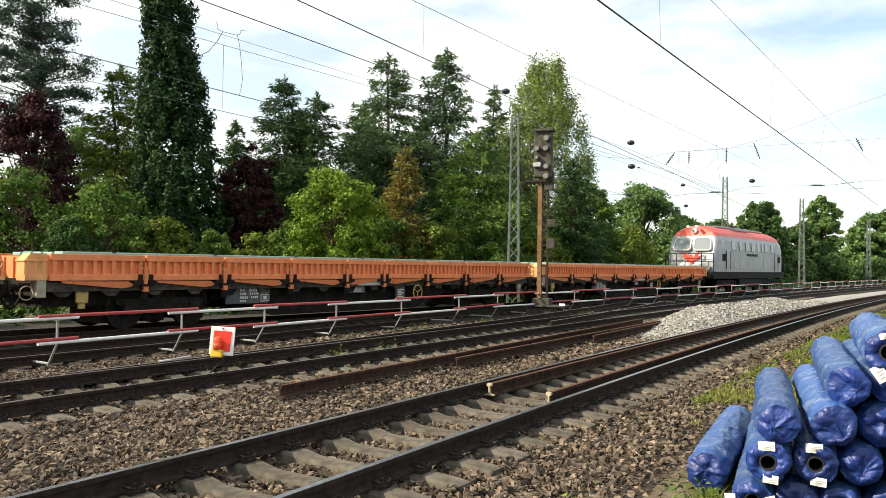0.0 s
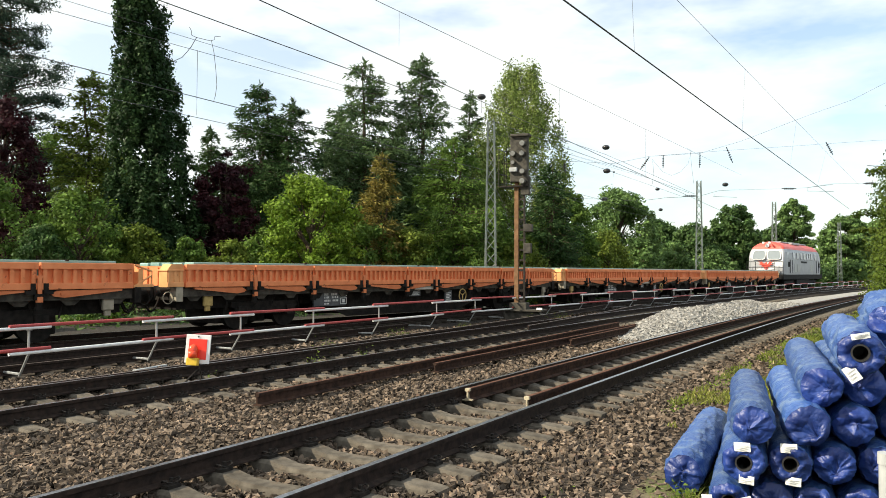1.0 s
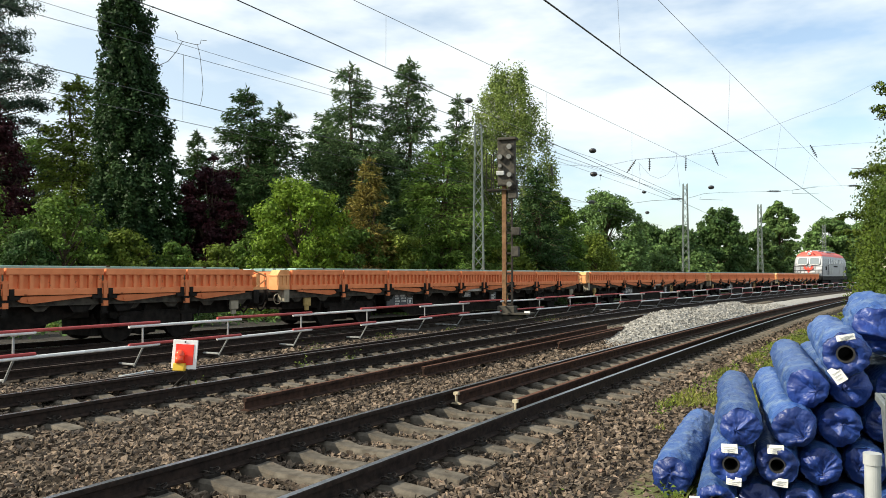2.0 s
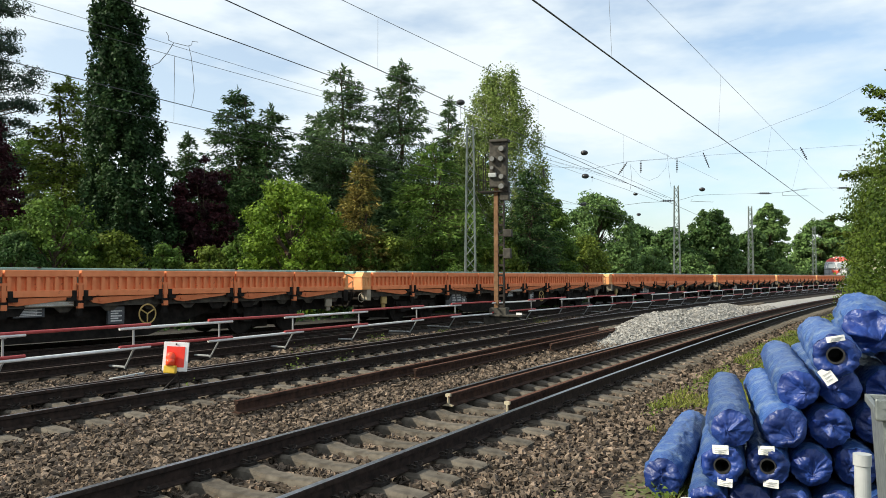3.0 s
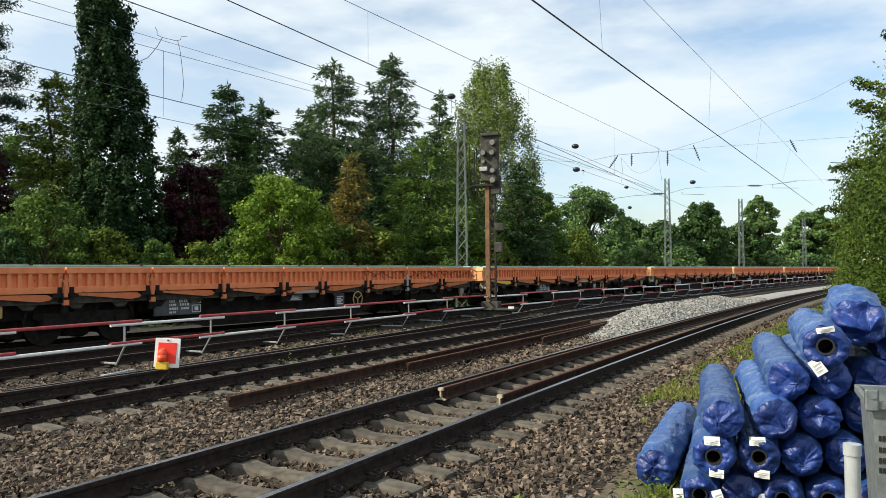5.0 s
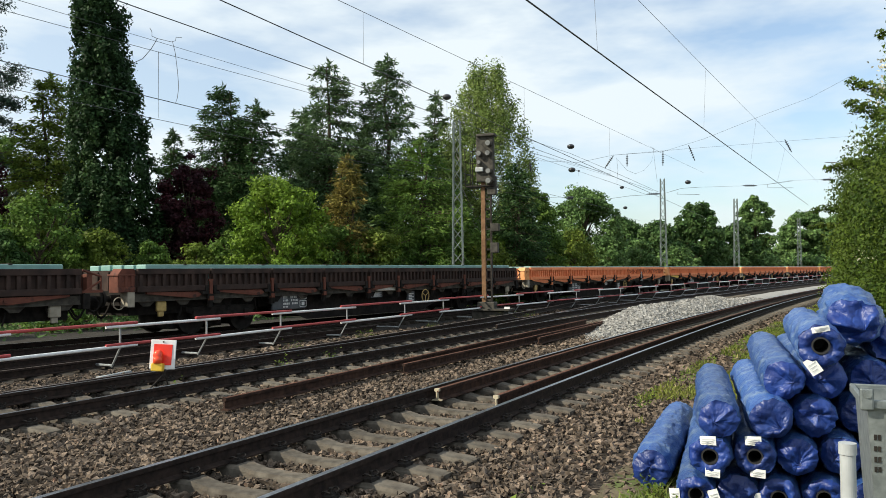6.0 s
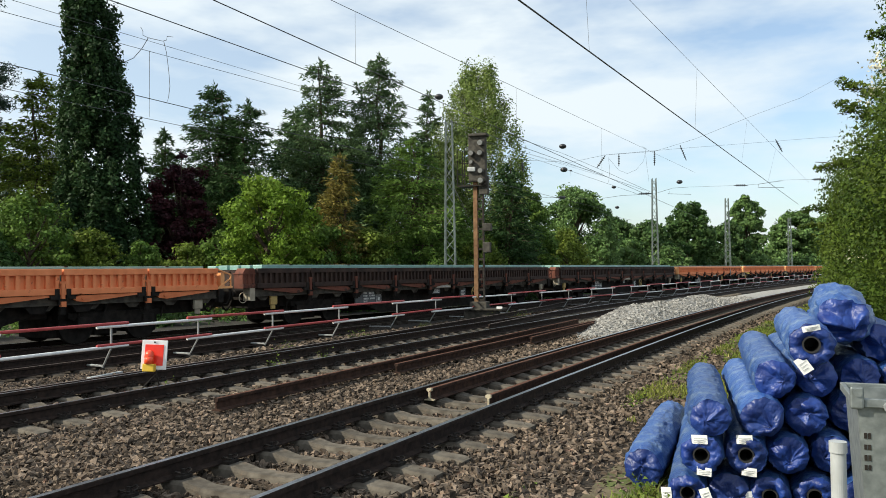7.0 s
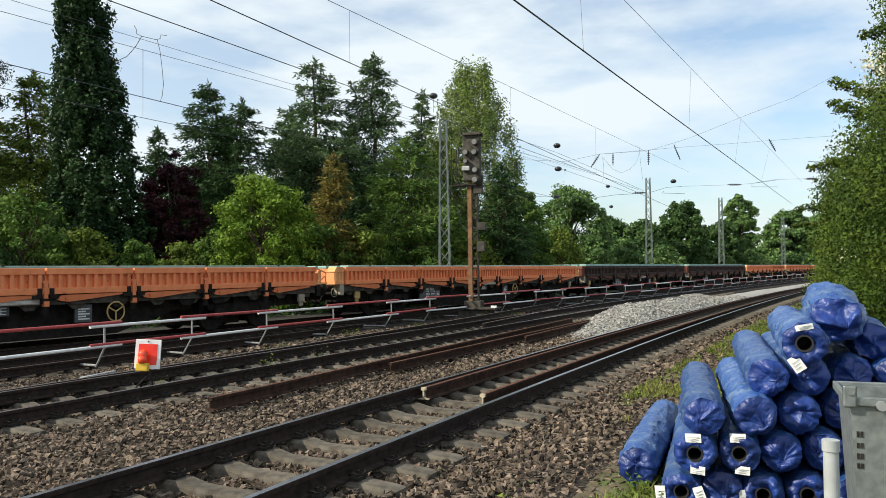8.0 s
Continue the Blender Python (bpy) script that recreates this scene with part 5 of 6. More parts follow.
LABELS = {"pine": ("tall spreading dark pine tree with open crown", "tree"), "copper": ("dense dark red copper-leaved tree", "tree"), "light": ("light yellow-green feathery tree", "tree"),
          "dark": ("tall dense dark green tree", "tree"), "deep": ("tall dense dark green columnar tree", "tree"), "bright": ("bright green leafy tree behind the train", "tree"), "fir": ("tall dark green fir tree", "tree"),
          "yellow": ("small yellowing conifer with thin crown", "tree"), "mid": ("green leafy tree beside the railway", "tree"), "birch": ("tall loose birch tree with hanging twigs", "tree"),
          "darkleaf": ("dark green distant leafy tree", "tree"), "hazy": ("pale hazy green distant tree", "tree")}


def plant(i, kind, x, y, h, rad, tone):
    rng = np.random.default_rng(100 + i)
    lab, cat = LABELS[tone]
    if kind == "bush":
        lab, cat = {"light": "light green lineside leafy bush", "mid": "green leafy bush beside the line", "darkleaf": "dark green leafy bush beside the line", "hazy": "pale hazy green distant bush"}[tone], "bush"
    tr = thing("bush" if kind == "bush" else "tree", lab, cat, "lineside bushes" if kind == "bush" else "trees behind the railway", at=pose(x, y, -0.36, 0, 0, 0 if kind == "column" else rng.uniform(0, 360)))
    C, N, limbs = foliage(kind, h, rad, rng)
    if h < 2.4:
        C, N = C[::3], N[::3]
    far = math.hypot(x, y)
    if far > 75 and kind == "bush":
        C, N = C[::2] * np.array([0.94, 0.94, 1]), N[::2]
    size = {"conifer": 0.168, "column": 0.112, "pine": 0.125, "birch": 0.082, "broad": 0.104, "bush": 0.104}[kind] * max(0.85, (far / 50) ** (1.0 if far > 75 else 0.5))
    if kind != "bush":
        part("trunk", trunk_mesh(h * {"conifer": 0.97, "column": 0.5}.get(kind, 0.8), 0.02 * h if kind not in ("birch", "column") else 0.013 * h, limbs, rng), M["birch_bark" if kind == "birch" else "bark"], tr)
    else:
        part("stem", trunk_mesh(h * 0.6, 0.06, limbs, rng), M["bark"], tr)
    if kind == "conifer":
        link("crown", needle_cards("crown", C, N, size, M["leaf_" + tone], rng), tr)
    else:
        link("crown", leaf_cards("crown", C, N, size, M["leaf_" + tone], rng, 0.30 if kind == "pine" else 0.75, True), tr)


TREES = [
    ("pine", -44.4, 27.0, 19.3, 4.0, "pine"),
    ("broad", -39.9, 23.8, 10.8, 2.7, "copper"),
    ("conifer", -41.1, 30.1, 13.8, 2.3, "light"),
    ("column", -33.9, 28.6, 20.5, 2.45, "deep"),
    ("broad", -31.4, 31.3, 8.4, 1.9, "copper"),
    ("conifer", -38.8, 37.3, 11.4, 1.3, "dark"),
    ("conifer", -33.3, 36.0, 13.5, 2.5, "dark"),
    ("conifer", -30.9, 36.2, 12.3, 2.3, "dark"),
    ("broad", -24.2, 29.8, 6.5, 2.6, "bright"),
    ("conifer", -29.0, 40.9, 15.6, 2.75, "fir"),
    ("conifer", -26.3, 43.7, 16.2, 2.6, "fir"),
    ("conifer", -23.5, 34.9, 8.3, 1.3, "yellow"),
    ("conifer", -31.5, 41.7, 12.9, 2.3, "fir"),
    ("conifer", -21.6, 39.6, 9.7, 2.8, "mid"),
    ("conifer", -25.9, 49.8, 15.0, 1.5, "fir"),
    ("birch", -21.6, 48.9, 16.2, 3.0, "birch"),
    ("conifer", -18.4, 46.1, 8.7, 1.7, "dark"),
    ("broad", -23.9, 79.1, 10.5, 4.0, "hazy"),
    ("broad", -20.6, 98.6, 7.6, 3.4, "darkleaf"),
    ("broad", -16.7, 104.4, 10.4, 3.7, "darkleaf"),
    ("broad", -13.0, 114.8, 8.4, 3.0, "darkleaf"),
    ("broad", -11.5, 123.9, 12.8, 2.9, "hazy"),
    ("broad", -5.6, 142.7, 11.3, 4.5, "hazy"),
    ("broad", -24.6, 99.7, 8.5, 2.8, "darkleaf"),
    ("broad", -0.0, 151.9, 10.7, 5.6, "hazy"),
    ("bush", -34.2, 20.2, 6.3, 2.7, "mid"),
    ("bush", -31.4, 22.5, 5.5, 2.6, "mid"),
    ("bush", -29.7, 24.1, 4.1, 1.8, "light"),
    ("bush", -35.3, 18.4, 5.2, 2.5, "mid"),
    ("bush", -31.1, 20.4, 3.8, 1.7, "darkleaf"),
    ("bush", -28.4, 26.1, 3.5, 1.6, "mid"),
    ("bush", -26.8, 27.1, 3.3, 1.6, "light"),
    ("bush", -26.8, 29.4, 3.9, 1.7, "mid"),
    ("bush", -23.6, 33.7, 4.5, 2.1, "mid"),
    ("bush", -22.1, 35.7, 4.2, 2.1, "light"),
    ("bush", -21.0, 38.8, 4.5, 2.2, "mid"),
    ("bush", -20.1, 42.8, 4.5, 2.0, "mid"),
    ("bush", -19.2, 46.8, 5.0, 2.3, "mid"),
    ("bush", -19.9, 55.7, 5.4, 2.3, "mid"),
    ("bush", -20.4, 64.8, 5.4, 2.6, "light"),
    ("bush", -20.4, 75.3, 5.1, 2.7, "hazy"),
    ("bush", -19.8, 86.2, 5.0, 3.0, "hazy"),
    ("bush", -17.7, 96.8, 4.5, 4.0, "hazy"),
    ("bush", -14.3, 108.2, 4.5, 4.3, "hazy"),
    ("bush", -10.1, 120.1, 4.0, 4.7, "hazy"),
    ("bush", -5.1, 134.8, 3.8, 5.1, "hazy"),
    ("broad", -45.7, 35.5, 9.9, 2.9, "mid"),
    ("broad", -51.6, 34.3, 11.6, 3.2, "mid"),
    ("conifer", -34.1, 43.7, 11.1, 1.6, "fir"),
    ("conifer", -29.3, 45.4, 12.0, 1.8, "fir"),
    ("broad", -25.7, 52.3, 11.7, 2.5, "mid"),
    ("broad", -22.1, 59.1, 8.5, 2.2, "mid"),
    ("broad", -38.8, 40.9, 8.6, 2.4, "dark"),
    ("conifer", -33.9, 38.0, 12.0, 1.6, "dark"),
    ("bush", -18.8, 42.4, 4.0, 2.0, "light"),
    ("bush", -24.7, 31.8, 3.6, 2.0, "light"),
]
for i, row in enumerate(TREES):
    plant(i, *row)


def far_wood():
    """Closed belt of far foliage behind the single trees."""
    rng = np.random.default_rng(77)
    n = 85000
    u = rng.uniform(0, 1, n)
    x, y = -95 + 100 * u + rng.normal(0, 2.5, n), 20 + 165 * u ** 1.3 + rng.normal(0, 2.5, n)
    top = np.where(u < 0.5, 7.0, 5.1) + 1.2 * np.sin(u * 60) + 0.8 * np.sin(u * 143 + 1)
    z = -0.3 + top * rng.uniform(0, 1, n) ** 0.8
    C = np.stack([x, y, z], 1)
    N = np.tile(np.array([0.7, -0.6, 0.5]), (n, 1))
    tagged(link("far_wood", leaf_cards("far_wood", C, N, 0.24, M["leaf_darkleaf"], rng, 0.7, True)), "belt of dark green distant foliage", "woods", kind="stuff")
    m = 24000
    u = rng.uniform(0, 1, m)
    y = -10 + 150 * u
    x = np.array([train_x(b) for b in y]) - 5.6 - rng.uniform(0, 1, m) * 7.5
    C = np.stack([x, y, -0.3 + rng.uniform(0, 1, m) ** 2 * (0.75 + 0.5 * np.sin(y * 0.9))], 1)
    tagged(link("verge_weeds", leaf_cards("verge_weeds", C, np.tile(np.array([0.3, -0.3, 1.0]), (m, 1)), 0.15, M["leaf_darkleaf"], rng, 0.3, True)), "green weeds on the verge behind the train", "weeds", kind="stuff")


far_wood()
for k in range(22):            # low scrub added close behind the train's track to darken the view beneath it
    yb = 4 + 3.6 * k + random.uniform(-0.8, 0.8)
    plant(300 + k, "bush", train_x(yb) - random.uniform(6.4, 8.2), yb, random.uniform(1.3, 2.1), random.uniform(1.2, 1.8), random.choice(["mid", "darkleaf"]))


def lineside_hedge():
    """Tall leafy hedge at the side of the path, with loose branches leaning out."""
    rng = np.random.default_rng(21)
    hd = thing("hedge", "tall yellow-green leafy hedge with white blossom", "hedge", at=pose(0, 0, 0))
    C, N, limbs = [], [], []

    def clump(p, r, m=240, flat=1.0):
        d = rng.normal(0, 1, (m, 3))
        d /= np.linalg.norm(d, axis=1, keepdims=True)
        C.append(np.array(p) + d * r * rng.uniform(0.4, 1.1, (m, 1)) * np.array([1, 1, flat]))
        N.append(d + np.array([-0.4, -0.3, 0.3]))

    for y in np.arange(17, 62, 1.5):
        for z in np.arange(-0.1, 4.6, 0.62):
            edge = -0.010 * y + 0.06 * max(0, z - 2.2) * y / 20 + (0.15 if y > 20 else 0.5)
            for dx in (0.45, 1.3):
                clump((edge + dx + rng.normal(0, 0.16), y + rng.normal(0, 0.35), z + rng.normal(0, 0.15)), rng.uniform(0.5, 0.72), 520 if y < 32 else 150)
    for y in np.arange(16, 40, 2.0):
        for z in np.arange(4.6, 10.5, 0.8):
            edge = 0.9 + 0.16 * (z - 4.6) * y / 22 + rng.normal(0, 0.25)
            for dx in (0.5, 1.6):
                clump((edge + dx, y + rng.normal(0, 0.4), z + rng.normal(0, 0.2)), rng.uniform(0.45, 0.75), 240)
    for (x, y, z), (tx, ty, tz), k in (((1.0, 24, 3.6), (-0.75, 24, 3.15), 9), ((1.2, 22, 4.1), (-0.35, 21.5, 4.25), 8), ((1.2, 20, 5.2), (0.15, 19.5, 5.05), 7), ((1.2, 20, 5.6), (0.2, 20, 5.7), 6),
                                        ((1.6, 18, 6.2), (0.75, 18, 6.4), 5), ((1.8, 18, 7.1), (0.7, 17.5, 7.35), 6), ((1.8, 18, 8.0), (0.4, 17.5, 8.35), 6), ((1.2, 30, 3.2), (-1.1, 30, 3.1), 8)):
        limbs.append(((x, y, z), (tx, ty, tz), 0.02))
        for j in range(k):
            f = (j + 0.5) / k
            clump((x + (tx - x) * f, y + (ty - y) * f, z + (tz - z) * f + rng.normal(0, 0.08)), 0.30 - 0.14 * f, int(150 - 70 * f), 0.6)
    C, N = np.concatenate(C), np.concatenate(N)
    ok = C[:, 2] > -0.32
    link("leaves", leaf_cards("leaves", C[ok], N[ok], 0.044, M["leaf_hedge"], rng, 0.75, True), hd)
    for la, lb, lr in limbs:
        bm = bmesh.new()
        rod(bm, la, lb, lr, 6, lr * 0.4)
        part("branch", bm, M["bark"], hd)
    blooms = []
    for x, y, z in ((1.0, 19, 5.95), (1.35, 19.5, 6.15), (1.25, 18.8, 5.75), (0.95, 20, 5.5), (0.5, 21, 1.9)):
        m = 120 if z > 3 else 25
        blooms.append(np.array((x, y, z)) + rng.normal(0, 1, (m, 3)) * np.array([0.17, 0.15, 0.10]))
    Cf = np.concatenate(blooms)
    link("blossom", leaf_cards("blossom", Cf, np.tile(np.array([-0.4, -0.6, 0.6]), (len(Cf), 1)), 0.045, M["leaf_flower"], rng), hd, "cream white blossom")


lineside_hedge()


def grass():
    rng = np.random.default_rng(31)
    for nm, mt, n, lab in (("grass", "leaf_grass", 120000, "patchy yellow-green lineside grass"), ("dry_grass", "leaf_straw", 9000, "dry straw-coloured grass tufts")):
        y = 5.0 + 40 * rng.uniform(0, 1, n) ** 1.35
        e = np.array([near_x(b) for b in y])
        x = e + np.where(y < 10, 2.75, 1.75) + rng.uniform(0, 1, n) ** 0.8 * 3.8
        keep = np.array([noise.noise((a * 0.9, b * 0.5, 4.0)) + 0.25 * noise.noise((a * 4, b * 3, 1)) for a, b in zip(x, y)]) > np.where(x - e > 3.2, -0.30, 0.02)
        x, y = x[keep], y[keep]
        z = np.array([ground_z(a, b) for a, b in zip(x, y)])
        n2 = len(x)
        hgt = rng.uniform(0.03, 0.11, n2)
        ang, tip = rng.uniform(0, 6.28, n2), rng.normal(0, 0.06, (n2, 2))
        w = 0.010 + 0.0006 * y
        dx, dy = np.cos(ang) * w, np.sin(ang) * w
        V = np.stack([np.stack([x - dx, y - dy, z - 0.01], 1), np.stack([x + dx, y + dy, z - 0.01], 1), np.stack([x + tip[:, 0], y + tip[:, 1], z + hgt], 1)], 1).reshape(-1, 3)
        tagged(link(nm, fast_mesh(nm, V, np.arange(3 * n2).reshape(-1, 3), M[mt])), lab, "grass", kind="stuff")
    C = []
    for x, y, r in ((-11.9, 28.5, 0.5), (-11.3, 29.5, 0.4), (-12.2, 19.0, 0.3), (-11.8, 15.2, 0.2), (-9.9, 12.4, 0.15), (-9.6, 13.6, 0.15), (-2.2, 5.6, 0.12), (-9.5, 9.2, 0.1), (-11.9, 22.5, 0.2)):
        m = int(300 * r)
        C.append(np.stack([rng.normal(x, r * 0.6, m), rng.normal(y, r * 0.8, m), -0.22 + np.abs(rng.normal(0, 0.10, m))], 1))
    k = 45000
    y = 5.0 + 34 * rng.uniform(0, 1, k) ** 1.2
    x = np.array([near_x(b) for b in y]) + np.where(y < 10, 2.9, 1.8) + rng.uniform(0, 1, k) * 3.6
    ok = np.array([noise.noise((a * 0.8, b * 0.45, 9.0)) for a, b in zip(x, y)]) > 0.0
    C.append(np.stack([x[ok], y[ok], np.full(ok.sum(), -0.32) + np.abs(rng.normal(0, 0.08, ok.sum()))], 1))
    C = np.concatenate(C)
    tagged(link("weeds", leaf_cards("weeds", C, np.tile(np.array([0, -0.3, 1.0]), (len(C), 1)), 0.030, M["leaf_light"], rng, 0.5, True)), "small yellow-green weeds in the ballast", "weeds", kind="stuff")


grass()

# ---- grey panel wall far beside the line ----
wl_ = thing("panel_wall", "low grey panel wall beside the far line", "wall", kind="structure")
for k in range(12):
    bm = bmesh.new()
    box(bm, -1.95, 1.95, -0.08, 0.08, -0.4, 1.75, 0.02)
    box(bm, -2.05, -1.93, -0.12, 0.12, -0.4, 1.85, 0.01)
    o = part("panel", bm, M["wall_grey"], wl_)
    o.matrix_basis = pose(-17.5 + 0.62 * k, 105 + 3.9 * k, 0, 0, 0, 81)


# ---- wrapped rolls ----
def roll(i, x, y, z, r, length, turn, core=False, tags=(), pitch=0.0, sag=0.0):
    rng = random.Random(40 + i)
    rl = thing("wrapped_roll", "blue film-wrapped roll with open black core" if core else "blue film-wrapped roll with gathered end", "roll", "pile of wrapped rolls",
               at=pose(x, y, z, pitch, 0, turn))
    seg, rings = 52, 38
    lip = []
    loose = 2.2 if sag >= 0.06 else 1.0        # slack film on the topmost bags
    verts, faces = [], []
    for k in range(rings + 1):
        v = k / rings
        for j in range(seg):
            a = 2 * math.pi * j / seg
            p = Vector((math.cos(a) * 2.2, math.sin(a) * 2.2, v * length * 3 + i * 9))
            q = Vector((math.cos(a) * 1.6, math.sin(a) * 1.6, v * length * 5 + i * 7 + 1.5 * math.sin(a * 2 + i)))
            crease = (1 - abs(noise.noise(q * 1.3))) ** 6 + 0.6 * (1 - abs(noise.noise(q * 2.9))) ** 8
            fold = (1 - abs(noise.noise(Vector((a * 1.1 + 3.1 * v, v * length * 1.7, i * 4.7))))) ** 10
            rr = r * (0.955 + loose * (0.075 * noise.noise(p * 0.8) + 0.030 * noise.noise(p * 2.7)) + 0.055 * crease + 0.075 * loose * fold)
            rr *= 1 - 0.10 * max(0, 1 - v * 14) ** 2 - 0.08 * max(0, 1 - (1 - v) * 14) ** 2
            if k == 0:
                lip.append(rr)
            verts.append((rr * math.cos(a), v * length, rr * math.sin(a) * (1 - sag)))
    for k in range(rings):
        for j in range(seg):
            a, b = k * seg + j, k * seg + (j + 1) % seg
            faces.append((a, a + seg, b + seg, b))
    faces.append(tuple(range(rings * seg, (rings + 1) * seg))[::-1])
    link("sleeve", mesh_from("sleeve", verts, faces, M["blue"], smooth=True), rl)
    verts, faces = [], []
    inner = 0.36 if core else 0.03
    gx, gz = (0.0, 0.0) if core else (rng.uniform(-0.4, 0.4) * r, rng.uniform(-0.45, 0.2) * r)
    seam = rng.uniform(0, 3.14)
    nr = 12
    for k in range(nr + 1):
        v = k / nr
        f = 1 - (1 - inner) * v
        for j in range(seg):
            a = 2 * math.pi * j / seg
            n1 = 0.6 * noise.noise((math.cos(a) * 1.3, math.sin(a) * 1.3, i * 3.3 + v * 0.8))
            pleat = noise.noise((math.cos(a) * 3.6, math.sin(a) * 3.6, i * 5.1 + v * 0.5)) + 0.7 * (1 - abs(noise.noise((math.cos(a) * 6.5, math.sin(a) * 6.5, i * 2.1 + v)))) ** 5
            d = -0.035 * math.sin(v * math.pi) * (0.6 + 1.2 * n1) + 0.014 * pleat * math.sin(min(1, 0.12 + v * 1.1) * math.pi) ** 0.7 + 0.05 * n1 * v
            if not core and v > 0.75:
                d -= 0.03 * (v - 0.75) * 4 * rng.uniform(0.5, 1)
            rr = lip[j] * f
            tuck = abs(math.cos(a - seam)) ** 6 * math.sin(v * math.pi) * 0.03
            d += loose * (0.034 * noise.noise((rr * math.cos(a) * 9, rr * math.sin(a) * 9, i * 1.7)) * min(1, v * 4) - tuck)
            verts.append((rr * math.cos(a) + gx * v * v, d, rr * math.sin(a) * (1 - sag) + gz * v * v))
    for k in range(nr):
        for j in range(seg):
            a, b = k * seg + j, k * seg + (j + 1) % seg
            faces.append((a, b, b + seg, a + seg))
    if not core:
        faces.append(tuple(range(nr * seg, (nr + 1) * seg)))
    # gathered end in the deeper blue that carries its shade
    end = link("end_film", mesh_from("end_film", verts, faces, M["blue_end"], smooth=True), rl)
    if core:
        bm = bmesh.new()
        cv = [[bm.verts.new((q * math.cos(2 * math.pi * j / 24), yy, q * math.sin(2 * math.pi * j / 24))) for j in range(24)] for q, yy in ((r * 0.37, 0.0), (r * 0.37, -0.02), (r * 0.30, -0.02), (r * 0.30, 0.35))]
        for a, b in zip(cv, cv[1:]):
            for j in range(24):
                bm.faces.new((a[j], a[(j + 1) % 24], b[(j + 1) % 24], b[j]))
        bm.faces.new(cv[-1])
        bmesh.ops.recalc_face_normals(bm, faces=bm.faces)
        part("core_tube", bm, M["black"], rl, "black core tube")
    for tx, tz, w, h, a in tags:
        bm = bmesh.new()
        g = bmesh.ops.create_grid(bm, x_segments=4, y_segments=4, size=0.5)["verts"]
        for v in g:
            u, q = v.co.x * w, v.co.y * h
            v.co = Vector((tx + u * math.cos(a) - q * math.sin(a), -0.028 - 0.012 * math.sin(u * 20 + i), tz + u * math.sin(a) + q * math.cos(a)))
        gg = bmesh.ops.extrude_face_region(bm, geom=list(bm.faces))
        bmesh.ops.translate(bm, vec=(0, 0.003, 0), verts=[v for v in gg["geom"] if isinstance(v, bmesh.types.BMVert)])
        bmesh.ops.recalc_face_normals(bm, faces=bm.faces)
        tg = part("label_tag", bm, M["paper"], rl, "white paper label")
        bm = bmesh.new()
        for q in range(3):
            zz = -0.25 + 0.2 * q
            c, s = math.cos(a), math.sin(a)
            u0, u1, q0 = -0.35 * w, (0.2 + 0.1 * q) * w, zz * h
            box(bm, 0, u1 - u0, -0.001, 0.002, -0.0015, 0.0015, 0, Matrix.Translation((tx + u0 * c - q0 * s, -0.043, tz + u0 * s + q0 * c)) @ Matrix.Rotation(-a, 4, "Y"))
        part("print_line", bm, M["pipe"], tg)


R = 0.168
TOP_TAG, LOW_TAG = (-0.01, 0.125, 0.12, 0.07, 0.06), (0.02, -0.125, 0.11, 0.065, -0.05)
ROLLS = [
    # x, y, z, r, length, turn, core, tags, pitch, sag
    (-1.57, 7.14, -0.15, 0.180, 2.75, 4.5, False, (), 0.0, 0.0),
    (-1.09, 6.54, -0.16, R, 2.6, 6, True, ((-0.16, -0.02, 0.08, 0.12, 0.1), (0.14, 0.0, 0.08, 0.11, 0.35)), 0, 0.02),
    (-0.79, 6.66, -0.16, R, 2.6, 6, False, (), 0, 0.04),
    (-0.49, 6.72, -0.165, R, 2.6, 7, True, ((-0.15, -0.03, 0.085, 0.12, 0.1),), 0, 0.02),
    (-0.17, 6.86, -0.165, R, 2.6, 7, True, (), 0, 0.02),
    (0.17, 6.95, -0.165, R, 2.6, 7, False, (), 0, 0.02),
    (-0.97, 6.48, 0.165, R, 2.7, 7, True, (TOP_TAG, LOW_TAG), 0, 0.0),
    (-0.65, 6.62, 0.165, R, 2.7, 7, True, (TOP_TAG, LOW_TAG), 0, 0.0),
    (-0.35, 6.78, 0.155, R, 2.7, 7, False, (), 0, 0.03),
    (-0.04, 6.98, 0.15, R, 2.7, 8, False, (), 0, 0.02),
    (0.28, 7.1, 0.15, R, 2.7, 8, False, (), 0, 0.02),
    (-0.90, 6.50, 0.455, R, 2.5, 9, False, (), 0, 0.02),
    (-0.53, 6.66, 0.46, 0.175, 2.8, 9, False, (), 0, 0.0),
    (-0.22, 6.92, 0.45, R, 2.8, 8, False, (), 0, 0.0),
    (0.10, 7.20, 0.45, R, 2.6, 8, False, (), 0, 0.0),
    (0.42, 7.30, 0.45, R, 2.6, 8, False, (), 0, 0.0),
    (-0.44, 6.80, 0.75, R, 3.0, 8, False, (), 0, 0.0),
    (-0.14, 7.05, 0.745, R, 2.8, 8, False, (), 0, 0.02),
    (0.18, 7.30, 0.745, R, 2.6, 8, False, (), 0, 0.05),
    (0.50, 7.40, 0.745, R, 2.6, 8, False, (), 0, 0.05),
    (-0.17, 6.82, 1.03, 0.178, 2.6, 5, True, ((0.0, 0.13, 0.13, 0.045, 0.2), (-0.06, -0.16, 0.09, 0.13, 0.6)), 0, 0.0),
    (0.34, 7.50, 1.00, 0.17, 2.4, 4, False, (), 0, 0.06),
    (0.06, 7.22, 1.20, 0.215, 1.7, 3, False, (), 3, 0.10),
]
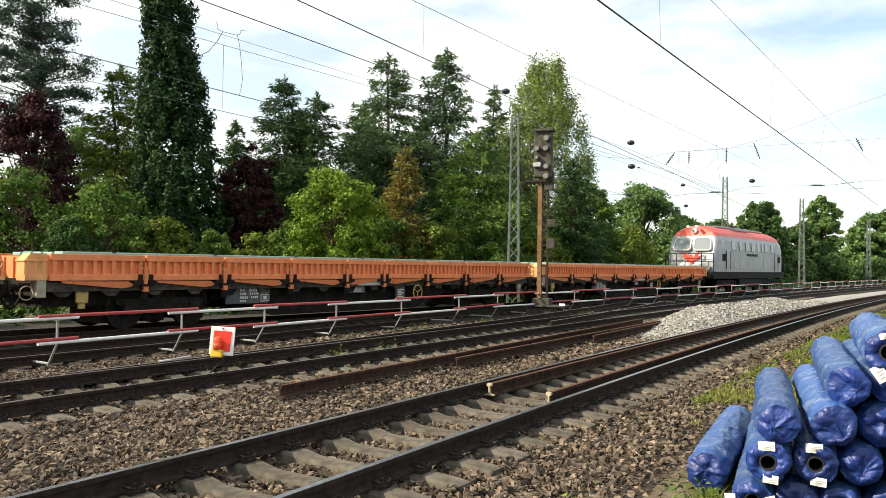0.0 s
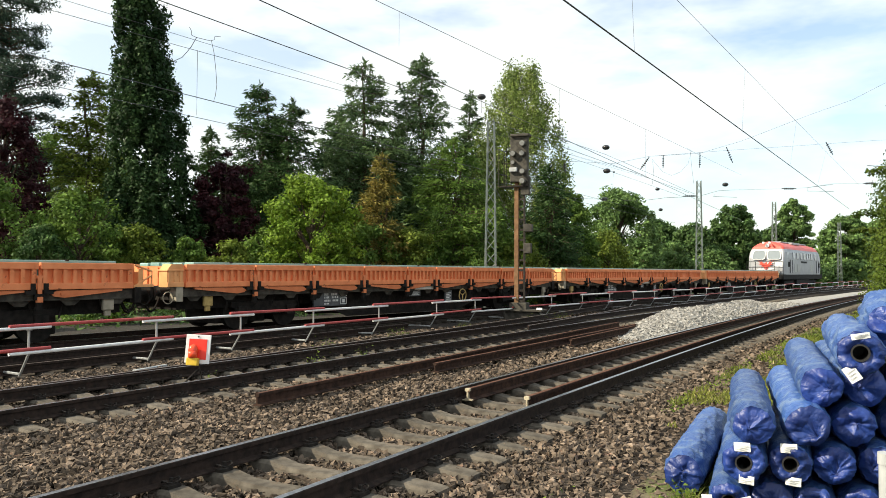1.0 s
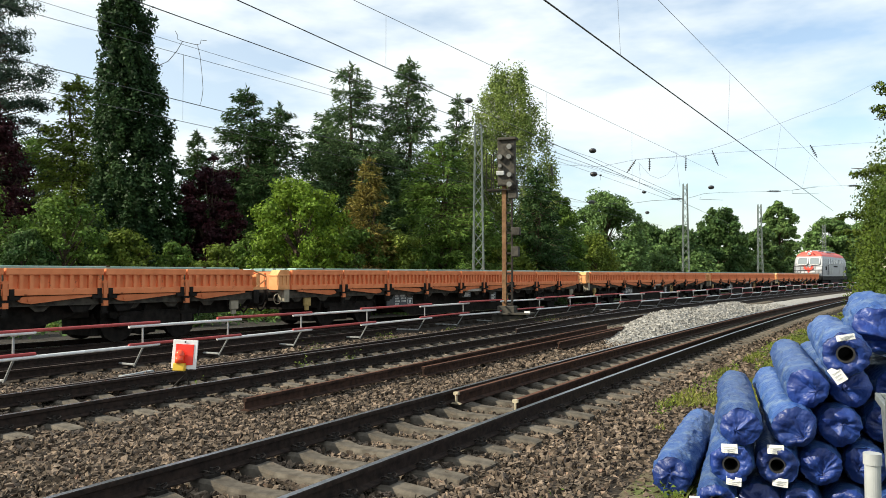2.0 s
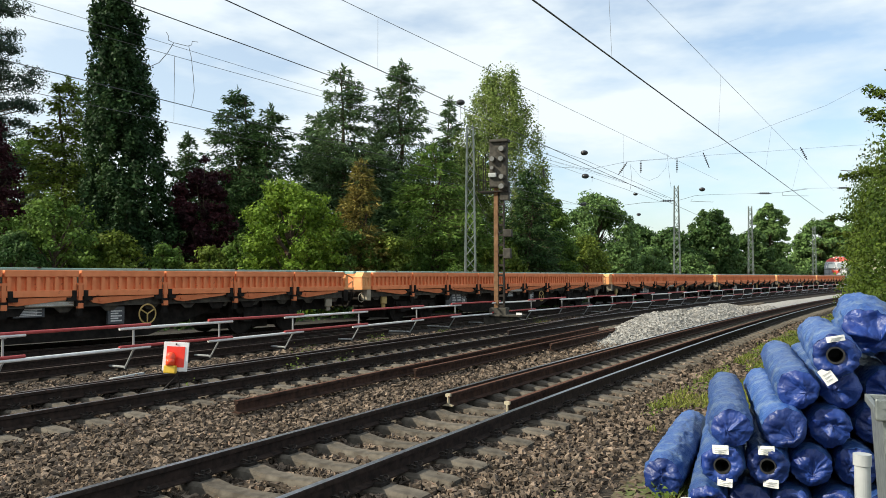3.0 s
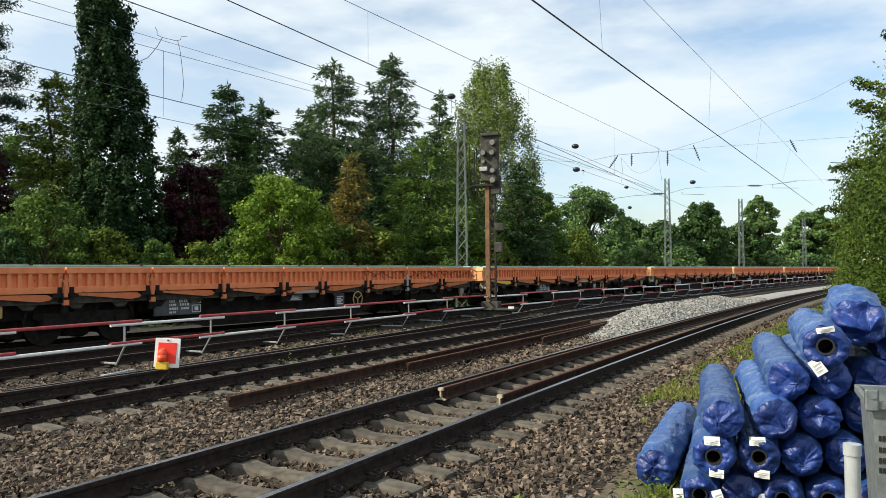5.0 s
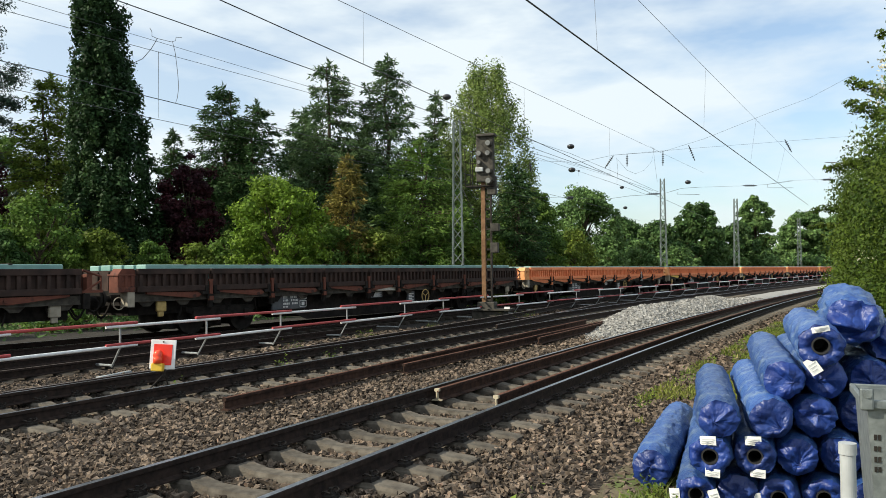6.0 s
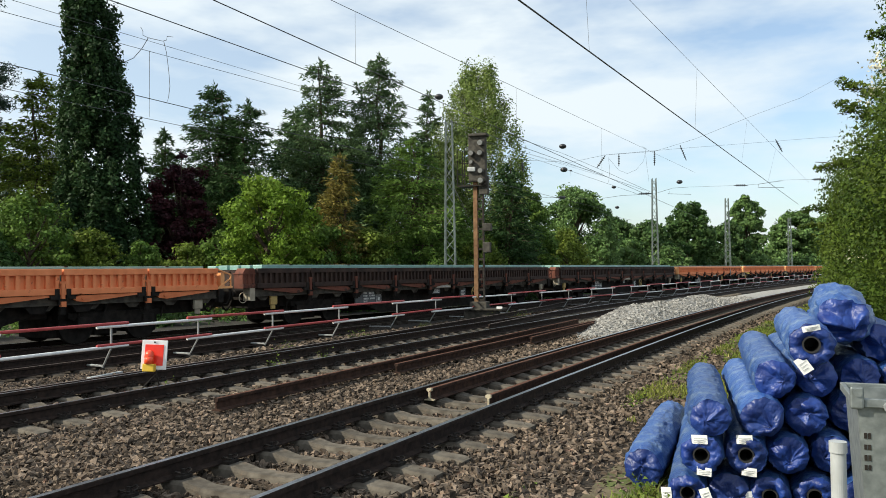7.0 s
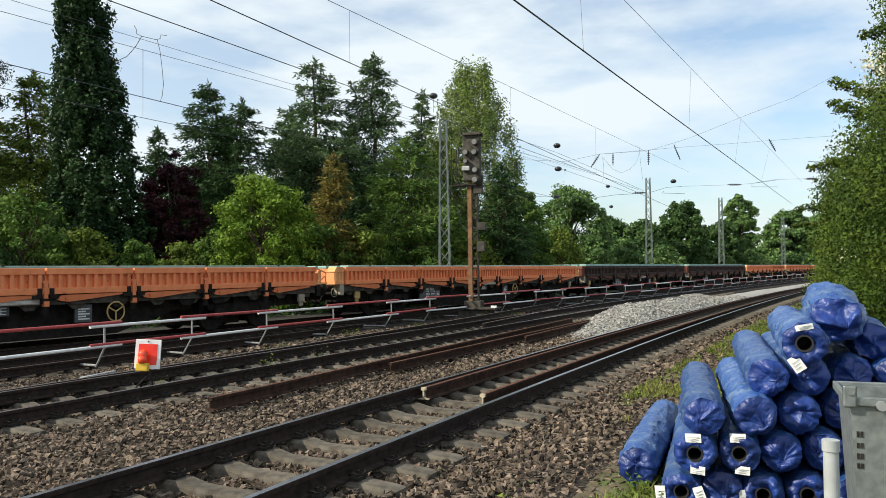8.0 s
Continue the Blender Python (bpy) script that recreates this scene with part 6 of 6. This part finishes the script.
for i, rw in enumerate(ROLLS):
    rr_ = random.Random(i)
    roll(i, *rw[:3], rw[3] * rr_.uniform(0.96, 1.04), rw[4], rw[5] + rr_.uniform(-1.5, 1.5), *rw[6:])


# ---- galvanised container and post ----
def container():
    ct = thing("steel_container", "grey galvanised steel container with stencilled marks", "container", at=pose(0.115, 5.62, -0.045, 0, 0, 5))
    bm = bmesh.new()
    t = 0.012
    for x0, x1, y0, y1 in ((0, 1.0, 0, t), (0, 1.0, 0.7 - t, 0.7), (0, t, t, 0.7 - t), (1.0 - t, 1.0, t, 0.7 - t)):
        box(bm, x0, x1, y0, y1, -0.28, 0.83)
    box(bm, t, 1.0 - t, t, 0.7 - t, -0.30, -0.28)
    for v in bm.verts:
        f = 0.05 * (0.83 - v.co.z)
        v.co.x += f * (1 if v.co.x < 0.5 else -1)
        v.co.y += f * (1 if v.co.y < 0.35 else -1)
    part("tub", bm, M["galv"], ct)
    bm = bmesh.new()
    for a in ((-0.03, 1.03, -0.03, 0.0, 0.80, 0.855), (-0.03, 1.03, 0.70, 0.73, 0.80, 0.855), (-0.03, 0.0, 0.0, 0.70, 0.80, 0.855), (1.0, 1.03, 0.0, 0.70, 0.80, 0.855)):
        box(bm, *a, 0.006)
    part("rim", bm, M["galv"], ct)
    bm = bmesh.new()
    box(bm, -0.045, 0.035, -0.05, -0.03, 0.79, 0.93, 0.012)
    rod(bm, (0.0, -0.06, 0.895), (0.0, -0.03, 0.895), 0.026, 12)
    part("lifting_lug", bm, M["galv"], ct)
    bm = bmesh.new()
    rod(bm, (0.17, -0.07, 0.81), (0.17, -0.03, 0.81), 0.03, 14)
    part("lug", bm, M["zinc"], ct)
    for k in range(3):
        bm = bmesh.new()
        x = 0.22 + 0.28 * k
        prism(bm, [(-0.015, 0.79), (0.004, 0.79), (0.06, -0.28), (0.03, -0.28)], x - 0.035, x + 0.035)
        part("stiffener", bm, M["galv"], ct)
    for k, (z, h) in enumerate(((0.60, 0.05), (0.53, 0.045), (0.46, 0.05), (0.40, 0.045))):
        f = 0.05 * (0.83 - z)
        for q in range(2):
            bm = bmesh.new()
            box(bm, 0.035 + 0.022 * q, 0.051 + 0.022 * q, f - 0.006, f + 0.002, z, z + h * 0.7)
            part("stencil_mark", bm, M["iron"], ct)
    bm = bmesh.new()
    rod(bm, (0, 0, -0.32), (0, 0, 0.655), 0.040, 24)
    ps = thing("grey_post", "grey plastic marker pipe with a cap", "post", at=pose(0.0, 4.82, 0))
    part("pipe", bm, M["pipe"], ps, "", False)
    bm = bmesh.new()
    rod(bm, (0, 0, 0.625), (0, 0, 0.685), 0.046, 24)
    part("cap", bm, M["pipe"], ps)


container()

motions()
